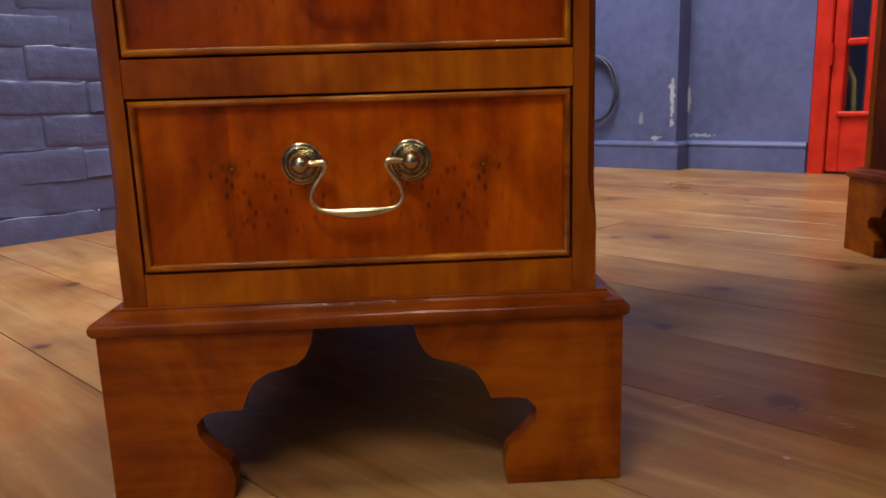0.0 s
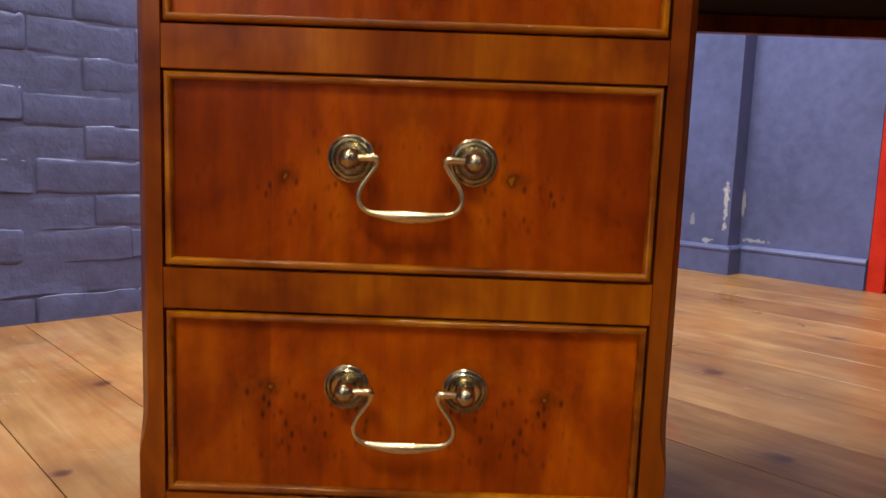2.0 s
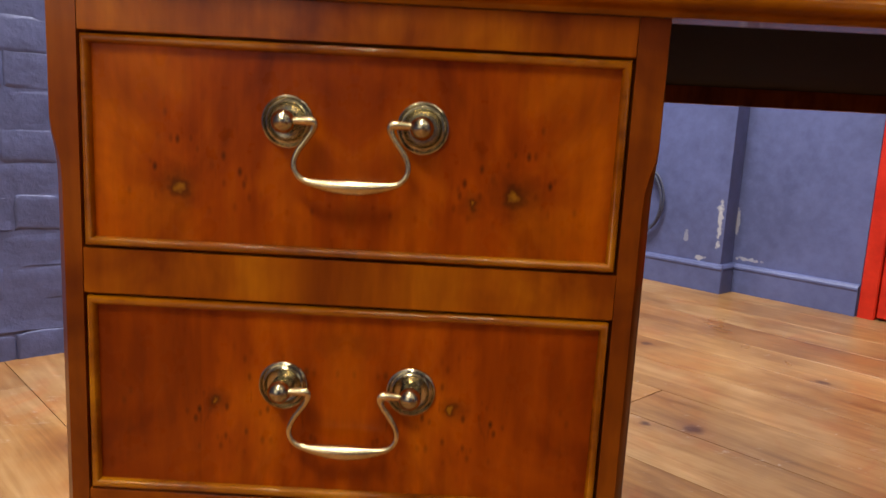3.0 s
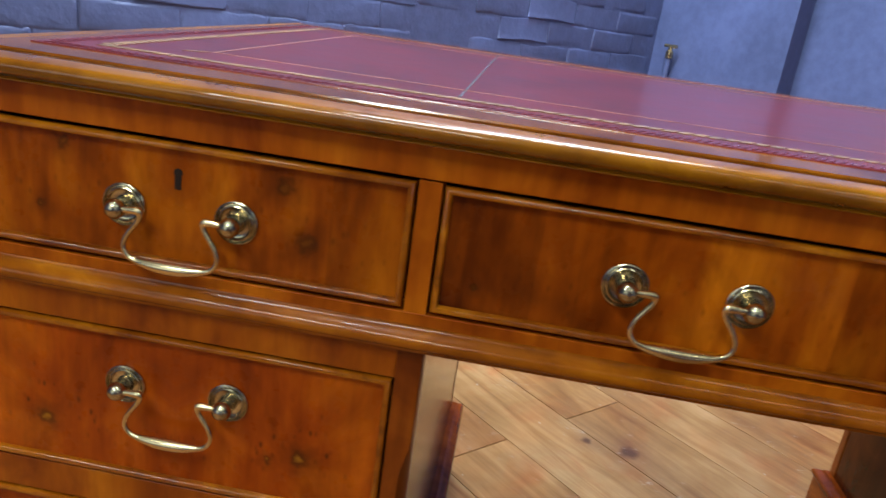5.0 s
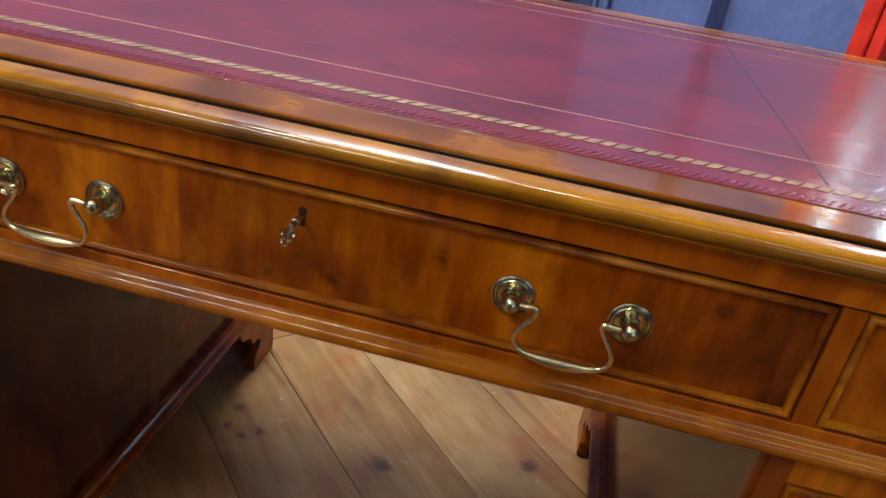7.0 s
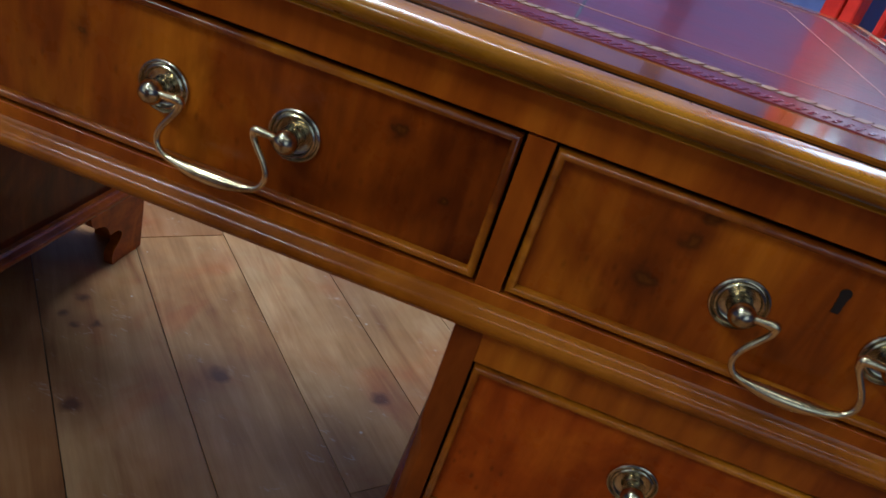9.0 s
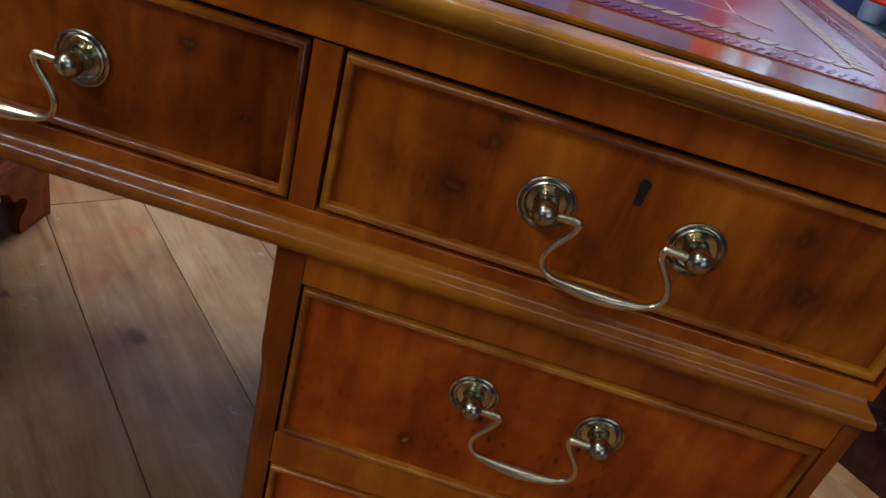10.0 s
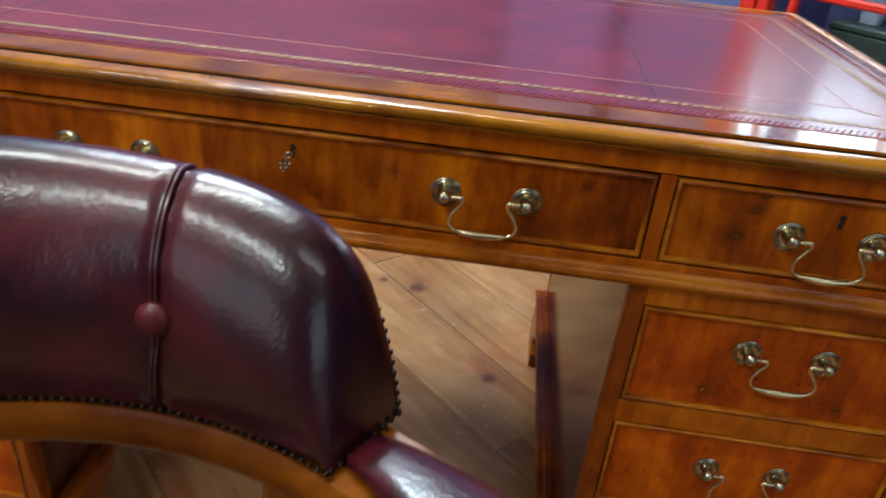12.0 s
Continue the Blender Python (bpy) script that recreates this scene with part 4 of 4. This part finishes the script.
def desk_top():
    part("top_board", boxed(-0.6580, 0.6580, 0.0120, DEPTH - 0.0120, 0.7505, TOP, bevel=0.0012), M_BORDER, desk, "golden yew border of the top")
    oval = [(0.0037 + 0.0128 * math.cos(radians(a)), 0.7668 + 0.0073 * math.sin(radians(a))) for a in range(156, -63, -9)]
    profile = [(-0.0090, 0.7500), (-0.0090, 0.7690), (-0.0086, 0.7694)] + oval + [(0.0104, 0.7598), (0.0112, 0.7590), (0.0108, 0.7581), (0.0090, 0.7577), (0.0020, 0.7576), (0.0012, 0.7570), (0.0012, 0.7500)]
    bm = bmesh.new()
    ring_sweep(bm, -0.6695, 0.6695, 0.0005, DEPTH - 0.0005, profile)
    part("edge_moulding", bm, M_MOULD, desk, "polished rounded edge moulding", smooth=True)
    # near-black strip laid in the groove as its shade
    bm = bmesh.new()
    ring_sweep(bm, -0.6695, 0.6695, 0.0005, DEPTH - 0.0005, [(-0.0113, 0.7530), (-0.0113, 0.7722), (-0.0091, 0.7690), (-0.0091, 0.7530)])
    part("groove", bm, M_DARK, desk, "near-black strip as the shade of the groove between border and edge")
    part("leather", boxed(-LX, LX, LY0, LY1, TOP - 0.004, TOP + 0.0008, bevel=0.0006), M_REDLEATHER, desk, "mottled dark red leather writing surface")
    z0 = TOP + 0.0006

    def strip_ring(name, inset, width, material, height, label):
        bm = bmesh.new()
        x, y0, y1 = LX - inset, LY0 + inset, LY1 - inset
        ring_sweep(bm, -x, x, y0, y1, [(0, z0), (0, z0 + height), (-width, z0 + height), (-width, z0)])
        part(name, bm, material, desk, label)

    strip_ring("gilt_line", 0.0920, 0.0016, M_GILTLINE, 0.0005, "thin gilt line tooled round the leather")

    def stamps(name, inset, width, pitch, fill, slant, material, height, label):
        bm = bmesh.new()
        x, y0, y1 = LX - inset, LY0 + inset, LY1 - inset
        for ax, ay, bx, by in ((-x, y0, x, y0), (x, y0, x, y1), (x, y1, -x, y1), (-x, y1, -x, y0)):
            a, b = Vector((ax, ay)), Vector((bx, by))
            d = (b - a).normalized()
            nrm = Vector((-d.y, d.x))
            n = int((b - a).length / pitch)
            for i in range(n):
                c = a + d * ((i + 0.5) * pitch)
                w, l = width / 2, pitch * fill / 2
                quad = [c - d * l - nrm * w - d * slant, c + d * l - nrm * w - d * slant, c + d * l * 1.05 + nrm * w + d * slant, c - d * l * 1.05 + nrm * w + d * slant]
                lo = [bm.verts.new((p.x, p.y, z0)) for p in quad]
                hi = [bm.verts.new((p.x, p.y, z0 + height)) for p in quad]
                bm.faces.new(hi)
                for k in range(4):
                    bm.faces.new((lo[k], lo[(k + 1) % 4], hi[(k + 1) % 4], hi[k]))
        part(name, bm, material, desk, label, kind="stuff")

    stamps("gilt_band", 0.0335, 0.0100, 0.0104, 0.76, 0.0034, M_GOLD, 0.0007, "rope-patterned gilt band tooled in the leather")
    stamps("blind_band", 0.0085, 0.0100, 0.0062, 0.42, 0.0030, M_BLIND, 0.0006, "pressed zigzag border of the leather")
    for x in (-0.3435, 0.3395):
        part("panel_joint", boxed(x - 0.001, x + 0.001, LY0 + 0.045, LY1 - 0.05, z0, z0 + 0.0004), M_SEAMLINE, desk, "dark joint between the leather panels")
    for sx in (-1, 1):
        for cy, sy in ((LY0 + 0.092, -1), (LY1 - 0.092, 1)):
            c = Vector((sx * (LX - 0.092), cy))
            d = Vector((sx, sy)).normalized()
            nrm = Vector((-d.y, d.x))
            pts = [c + d * 0.002, c + d * 0.012 + nrm * 0.003, c + d * 0.026, c + d * 0.012 - nrm * 0.003]
            bm = bmesh.new()
            prism(bm, [(p.x, p.y) for p in pts], 0.0006, Matrix(((1, 0, 0, 0), (0, 0, 1, 0), (0, 1, 0, z0), (0, 0, 0, 1))))
            part("gilt_corner", bm, M_GOLD, desk)


desk_top()


# ---- captain's chair ----
def captains_chair():
    ch = empty("captains_chair", (0, 0, 0), "captain's chair in oxblood leather turned away from the desk", "chair")
    ch.matrix_basis = pose(0.0535, -0.5915, FLOOR_Z, 0, 0, 16)
    HOME[ch.name] = Vector((0, 0, 0))
    RAIL, R, BASE = 0.7235, 0.2135, 0.7458

    def at(a, r, z):
        return (r * math.cos(radians(a)), r * math.sin(radians(a)), z)

    def shoe(r, z, extra):
        pts = [(r, -extra * (1 - i / 4), z) for i in range(4)]
        pts += [at(a, r, z) for a in range(0, 181, 6)]
        return pts + [(-r, -extra * (i / 4), z) for i in range(1, 5)]

    def band(bm, outline, extra):
        """A horseshoe of constant section; outline: (radial offset, z)."""
        cols = [shoe(R + o, z, extra) for o, z in outline]
        loft(bm, [[c[i] for c in cols] for i in range(len(cols[0]))])

    bm = bmesh.new()
    band(bm, [(-0.0195, RAIL + 0.0005), (-0.0225, RAIL + 0.005), (-0.0225, RAIL + 0.016), (-0.0195, RAIL + 0.0215), (0.021, RAIL + 0.0215), (0.026, RAIL + 0.016), (0.026, RAIL + 0.005), (0.021, RAIL)], 0.17)
    part("arm_rail", bm, M_CHAIRWOOD, ch, "golden brown horseshoe arm rail", smooth=True)

    # padded back: swollen panels between stitched seams, lower and rounded towards its ends
    seams, a0, a1 = (70, 110), 46.5, 133.5
    section = [(-0.0185, 0.0), (-0.0222, 0.010), (-0.0224, 0.024), (-0.0205, 0.042), (-0.0165, 0.062), (-0.0105, 0.081), (-0.0020, 0.098), (0.0070, 0.1085), (0.0160, 0.1130), (0.0245, 0.1110), (0.0310, 0.102), (0.0345, 0.086), (0.0350, 0.060), (0.0330, 0.030), (0.0290, 0.0)]
    falls = [(0.0, 0.02), (0.3, 0.10), (0.8, 0.21), (1.5, 0.33), (2.6, 0.48), (4.0, 0.62), (6.0, 0.735), (9.0, 0.815), (13.0, 0.865), (18.0, 0.905), (24.0, 0.93), (32.0, 0.955), (46.0, 0.985)]

    def crown(d):
        """A smooth run through the falls, by their square roots, which are nearly straight."""
        for k, ((da, ha), (db, hb)) in enumerate(zip(falls, falls[1:])):
            if d <= db:
                t = (math.sqrt(d) - math.sqrt(da)) / (math.sqrt(db) - math.sqrt(da))
                before, after = falls[max(k - 1, 0)][1], falls[min(k + 2, len(falls) - 1)][1]
                return 0.5 * (2 * ha + (hb - before) * t + (2 * before - 5 * ha + 4 * hb - after) * t * t + (3 * ha - before - 3 * hb + after) * t ** 3)
        return falls[-1][1]

    steps = [a0 + d for d in (0.0, 0.15, 0.5, 1.0, 1.6, 2.3, 3.2, 4.2, 5.4, 6.8, 8.4)]
    inner = [a0 + 10 + (a1 - a0 - 20) * i / 72 for i in range(73)]
    angles = steps + inner + [a0 + a1 - a for a in reversed(steps)]
    rings = []
    for a in angles:
        near = min(abs(a - s) for s in seams)
        pinch = math.exp(-(near / 0.7) ** 2)
        pull = math.exp(-(near / 4.5) ** 2)
        d = min(a - a0, a1 - a)
        lift = crown(d)
        slim = 0.80 + 0.20 * math.sin(min(d / 14.0, 1.0) * math.pi / 2)
        ring = []
        for o, z in section:
            tuft = math.exp(-((z - 0.045) / 0.020) ** 2)
            push = (0.0052 * pull * tuft + 0.0024 * pinch) if o < 0.01 else 0.0
            ring.append(at(a, R + 0.006 + (o - 0.006) * slim + push, BASE + 0.94 * z * lift * (1 - 0.02 * pinch)))
        rings.append(ring)
    bm = bmesh.new()
    loft(bm, rings)
    part("back_pad", bm, M_OX, ch, "padded oxblood leather back with stitched panels", smooth="all")

    for s in seams:
        ring = rings[min(range(len(angles)), key=lambda k: abs(angles[k] - s))]
        for shift in (-0.28, 0.28):
            turn = Matrix.Rotation(radians(shift), 4, "Z")
            bm = bmesh.new()
            tube(bm, smooth_path([turn @ Vector((p[0] * 0.9985, p[1] * 0.9985, p[2] + 0.0004)) for p in ring[:11]], 3), 0.0011, 6)
            part("seam", bm, M_OX, ch, smooth=True)
        c = Vector(ring[3]) * 0.5 + Vector(ring[4]) * 0.5
        d = Vector((c.x, c.y, 0)).normalized()
        bm = bmesh.new()
        bmesh.ops.create_uvsphere(bm, u_segments=18, v_segments=10, radius=0.0078)
        bmesh.ops.transform(bm, matrix=Matrix.Translation(c - d * 0.0012) @ d.to_track_quat("X", "Z").to_matrix().to_4x4() @ Matrix.Diagonal((0.6, 1, 1, 1)), verts=bm.verts[:])
        part("button", bm, M_BUTTON, ch, "lighter leather covered button", smooth="all")

    def arm_pad(sign):
        sec = [(-0.020, 0.7275), (-0.0235, 0.733), (-0.020, 0.740), (-0.009, 0.7395), (0.006, 0.7405), (0.019, 0.737), (0.025, 0.733), (0.022, 0.7275)]
        path = []
        for k in range(25):
            t = k / 24
            if t < 0.55:
                a = 45.7 - 45.7 * t / 0.55
                path.append((a, 0.0))
            else:
                path.append((0, -0.15 * (t - 0.55) / 0.45))
        rr = []
        for k, (a, ext) in enumerate(path):
            t = k / 24
            f = 0.45 + 0.55 * math.sin(min(t / 0.3, (1 - t) / 0.06, 1.0) * math.pi / 2)
            ring = []
            for o, z in sec:
                x, y, _ = at(a, R + o * f, 0)
                ring.append((sign * x, y + ext, BASE + 0.0005 + (z - 0.7275) * f))
            rr.append(ring)
        bm = bmesh.new()
        loft(bm, rr)
        part("arm_pad", bm, M_OX, ch, "padded leather arm", smooth="all")
        tip = Vector((sign * (R + 0.002), -0.17, RAIL + 0.011))
        bm = bmesh.new()
        lathe(bm, [(0.0, -0.012), (0.03, -0.011), (0.036, -0.004), (0.036, 0.006), (0.03, 0.011), (0.0, 0.012)], tip, "z", 20)
        part("arm_end", bm, M_CHAIRWOOD, ch, smooth=True)

    arm_pad(1)
    arm_pad(-1)

    def nails(pts, name):
        bm = bmesh.new()
        for p in pts:
            r = bmesh.ops.create_uvsphere(bm, u_segments=8, v_segments=5, radius=0.0014)
            bmesh.ops.translate(bm, verts=r["verts"], vec=p)
        part(name, bm, M_NAIL, ch, "close row of bronzed upholstery nails", smooth="all", kind="stuff")

    def spaced(line, gap):
        out, left = [], 0.0
        for p, q in zip(line, line[1:]):
            step = (q - p).length
            while left <= step:
                out.append(p + (q - p) * (left / step))
                left += gap
            left -= step
        return out

    nails([at(a0 + (a1 - a0) * k / 70, R - 0.0190, BASE + 0.0018) for k in range(71)], "nailing")
    crest = [Vector(r[11]) + Vector((r[11][0], r[11][1], 0)).normalized() * -0.0003 for r in rings]
    nails(spaced(crest, 0.0049), "nailing")
    for a in (a0 - 0.25, a1 + 0.25):
        nails([at(a, R - 0.017 + 0.044 * k / 8, BASE + 0.0022) for k in range(9)], "nailing")

    def spindle(a):
        x, y, _ = at(a, R + 0.002, 0)
        bm = bmesh.new()
        z0, z1 = 0.475, RAIL
        prof = [(0.0, 0), (0.009, 0.0), (0.009, 0.02), (0.013, 0.035), (0.009, 0.05), (0.011, 0.07), (0.015, 0.105), (0.012, 0.14), (0.008, 0.155), (0.013, 0.165), (0.009, 0.175), (0.009, 0.2), (0.011, 0.215), (0.009, z1 - z0), (0.0, z1 - z0)]
        lathe(bm, prof, (x, y, z0), "z", 12)
        part("spindle", bm, M_CHAIRWOOD, ch, "turned wooden spindle", smooth=True)

    for a in (8, 28, 44, 57, 123, 136, 152, 172):
        spindle(a)
    for s in (1, -1):
        x = s * (R + 0.002)
        bm = bmesh.new()
        lathe(bm, [(0.0, 0), (0.014, 0.0), (0.018, 0.04), (0.012, 0.06), (0.02, 0.11), (0.012, 0.16), (0.014, RAIL - 0.475), (0.0, RAIL - 0.475)], (x, -0.13, 0.475), "z", 14)
        part("arm_post", bm, M_CHAIRWOOD, ch, smooth=True)

    def d_shape(r, back, z):
        return [at(a, r, z) for a in range(0, 181, 9)] + [(-r, -back, z), (r, -back, z)]
    bm = bmesh.new()
    loft(bm, [d_shape(0.232, 0.19, 0.435), d_shape(0.242, 0.2, 0.445), d_shape(0.242, 0.2, 0.466), d_shape(0.234, 0.19, 0.4745)])
    part("seat_frame", bm, M_CHAIRWOOD, ch, smooth=True)
    bm = bmesh.new()
    loft(bm, [d_shape(0.196, 0.17, 0.4755), d_shape(0.2, 0.175, 0.495), d_shape(0.182, 0.155, 0.518), d_shape(0.13, 0.1, 0.53)])
    part("seat", bm, M_OX, ch, "padded oxblood leather seat", smooth="all")
    bm = bmesh.new()
    lathe(bm, [(0.0, 0.17), (0.045, 0.17), (0.05, 0.2), (0.035, 0.24), (0.04, 0.3), (0.06, 0.36), (0.11, 0.4345), (0.0, 0.4345)], (0, -0.01, 0), "z", 20)
    part("column", bm, M_CHAIRWOOD, ch, smooth=True)
    for k in range(4):
        a = radians(45 + 90 * k)
        d = Vector((math.cos(a), math.sin(a), 0))
        o = Vector((0, -0.01, 0))
        bm = bmesh.new()
        tube(bm, smooth_path([o + d * 0.03 + Vector((0, 0, 0.21)), o + d * 0.14 + Vector((0, 0, 0.2)), o + d * 0.25 + Vector((0, 0, 0.11)), o + d * 0.31 + Vector((0, 0, 0.07))]), lambda t: 0.027 - 0.008 * t, 10)
        leg = part("leg", bm, M_CHAIRWOOD, ch, smooth=True)
        bm = bmesh.new()
        e = o + d * 0.31
        lathe(bm, [(0.0, -0.011), (0.022, -0.01), (0.0235, 0.0), (0.022, 0.01), (0.0, 0.011)], (e.x, e.y, 0.0235), "x", 16)
        lathe(bm, [(0.0, 0.024), (0.006, 0.024), (0.006, 0.075), (0.0, 0.075)], (e.x, e.y, 0), "z", 10)
        part("castor", bm, M_BRASS, leg, "brass castor", smooth=True)


captains_chair()


# ---- dark cabinet beyond the desk ----
def dark_cabinet():
    c = in_room("sideboard", "dark polished mahogany sideboard standing by the wall", "sideboard", 0.224, 1.417)
    w, d, h = 0.95, 0.46, 1.0
    part("body", boxed(0.0, w, 0.0, d, 0.13, h - 0.03, bevel=0.004), M_MAHOG, c)
    bm = bmesh.new()
    ring_sweep(bm, 0.0, w, 0.0, d, [(-0.004, 0.0), (0.018, 0.0), (0.018, 0.1), (0.014, 0.108), (0.008, 0.114), (0.006, 0.128), (-0.004, 0.134)])
    part("plinth", bm, M_MAHOG, c, smooth=True)
    bm = bmesh.new()
    ring_sweep(bm, 0.0, w, 0.0, d, [(-0.05, h - 0.03), (0.006, h - 0.03), (0.016, h - 0.022), (0.024, h - 0.012), (0.024, h - 0.002), (-0.05, h)])
    part("cornice", bm, M_MAHOG, c, smooth=True)
    part("top_board", boxed(0.03, w - 0.03, 0.03, d - 0.03, h - 0.02, h + 0.003), M_MAHOG, c)
    for k in range(2):
        a = 0.03 + k * 0.45
        bm = bmesh.new()
        frame_sweep(bm, a, a + 0.44, 0.17, h - 0.07, [(0.0, 0.002), (0.0, -0.016), (0.05, -0.016), (0.058, -0.008), (0.066, -0.004), (0.066, 0.002)])
        dr = part("cabinet_door", bm, M_MAHOG, c)
        part("door_panel", boxed(a + 0.07, a + 0.37, -0.006, 0.001, 0.24, h - 0.14, bevel=0.004), M_MAHOG, dr)
        bm = bmesh.new()
        lathe(bm, [(0.0, 0.016), (0.006, 0.017), (0.006, 0.026), (0.013, 0.032), (0.013, 0.036), (0.0, 0.041)], (a + (0.41 if k == 0 else 0.03), 0.0, 0.55), "-y", 14)
        part("knob", bm, M_BRASS, dr, smooth=True)


dark_cabinet()


# ---- bricks and boards ----
def brick_wall():
    rng = random.Random(5)
    PITCH, LEN, H = 0.0755, 0.226, 0.0735
    variants = []
    for k in range(10):
        lip = k >= 7
        wide = [-0.1125, -0.106, -0.094, -0.055, -0.015, 0.03, 0.07, 0.096, 0.107, 0.1125]
        tall = [-0.0375, -0.0352, -0.028, -0.01, 0.012, 0.028, 0.0352, 0.0375]
        bm = bmesh.new()
        grid = []
        drop = [rng.choice((0.1, 0.25, 0.5, 1.0, 1.5)) for _ in range(4)]
        swell, wave_at = rng.uniform(-0.0015, 0.002), [rng.uniform(0, 6.3) for _ in range(2)]
        for iz, z in enumerate(tall):
            line = []
            for iy, y in enumerate(wide):
                x = rng.uniform(-0.0007, 0.0007) + swell * math.sin(math.pi * (iz + 0.5) / len(tall))
                bend = 0.0026 * math.sin(2.2 * iy / 3 + wave_at[0]) + 0.0016 * math.sin(5.3 * iy / 3 + wave_at[1])
                for near, d in ((iy, 0.5 * drop[0]), (len(wide) - 1 - iy, 0.5 * drop[1]), (iz, drop[2]), (len(tall) - 1 - iz, drop[3])):
                    x -= (0.0026, 0.0011, 0.0003, 0.0)[min(near, 3)] * d
                if lip:
                    x += 0.0048 * max(0.0, 1 - iz / 5) * (0.35 + 0.65 * math.sin(math.pi * (iy + 0.5) / len(wide)))
                    if iz == 0:
                        x -= 0.009
                line.append(bm.verts.new((x, y + rng.uniform(-0.0015, 0.0015), z + (0.0045 if lip and iz < 2 else 0.0) + bend * (1.0 if iz in (0, len(tall) - 1) else 0.5) + rng.uniform(-0.0016, 0.0016))))
            grid.append(line)
        for a, b in zip(grid, grid[1:]):
            for c in range(len(wide) - 1):
                bm.faces.new((a[c], a[c + 1], b[c + 1], b[c]))
        rim = grid[0] + [g[-1] for g in grid[1:]] + grid[-1][-2::-1] + [g[0] for g in grid[-2:0:-1]]
        back = [bm.verts.new((-0.02, v.co.y, v.co.z)) for v in rim]
        for c in range(len(rim)):
            bm.faces.new((rim[c], back[c], back[(c + 1) % len(rim)], rim[(c + 1) % len(rim)]))
        bmesh.ops.recalc_face_normals(bm, faces=bm.faces[:])
        me = bpy.data.meshes.new("brick")
        bm.to_mesh(me)
        bm.free()
        me.materials.append(M_BRICK)
        for p in me.polygons:
            p.use_smooth = True
        variants.append(me)
    far = bmesh.new()
    for row in range(37):
        z = 0.0205 + PITCH * row
        off = (0.0 if row % 2 else LEN / 2) + rng.uniform(-0.02, 0.02)
        v = V_PLASTER - 0.115 - off
        while v > V_NEAR:
            jig = rng.choice((-0.0006, -0.0002, 0.0, 0.0004, 0.001, 0.0016)) + rng.uniform(-0.0006, 0.0006)
            if v > -0.75 and row < 15:
                ob = new("brick", variants[rng.randrange(10)])
                ob.parent = wall_brick
                ob.matrix_basis = Matrix.Translation((U_BRICK + jig, v, z + rng.uniform(-0.003, 0.003))) @ pose(0, 0, 0, rng.uniform(-0.6, 0.6), rng.uniform(-1.2, 1.2), rng.uniform(-0.8, 0.8))
            else:
                box(far, U_BRICK - 0.02, U_BRICK + jig, v - 0.111, v + 0.111, z - H / 2, z + H / 2)
            v -= LEN
    part("upper_bricks", far, M_BRICK, wall_brick, kind="stuff")


def floor_boards():
    rng = random.Random(11)
    bm = boxed(U_BRICK - W, U_FAR + W, V_NEAR - W, 2.85, -0.08, -0.006)
    fl = part("floor", bm, M_DARK)
    fl.matrix_basis = Matrix.Translation((0, 0, FLOOR_Z)) @ ROOM_M
    tagged(fl, "wide waxed pine floorboards laid diagonally, knotty and worn", "floor", kind="structure")
    BW, cache = 0.1775, {}

    def mesh(length):
        key_ = round(length, 2)
        if key_ not in cache:
            b = boxed(-key_ / 2, key_ / 2, -BW / 2 + 0.0007, BW / 2 - 0.0007, -0.02, 0.0, bevel=0.0004)
            me = bpy.data.meshes.new("floorboard")
            b.to_mesh(me)
            b.free()
            me.materials.append(M_PINE)
            cache[key_] = me
        return cache[key_]

    k = math.floor((V_NEAR - 0.11) / BW)
    while 0.11 + k * BW < 2.75:
        v = 0.11 + (k + 0.5) * BW
        if k in (1, 3):
            start = -0.79
        else:
            start = -0.79 + 0.9 + rng.uniform(-0.25, 0.25)
        ends = [start + 1.8 * i for i in range(-2, 4)]
        cuts = sorted({U_BRICK - 0.05, U_FAR + 0.05} | {e for e in ends if U_BRICK + 0.15 < e < U_FAR - 0.15})
        for a, b in zip(cuts, cuts[1:]):
            L = round(b - a, 2)
            ob = new("floorboard", mesh(L))
            ob.parent = fl
            ob.matrix_basis = Matrix.Translation(((a + b) / 2, v, rng.uniform(-0.0003, 0.0)))
        k += 1


brick_wall()
floor_boards()
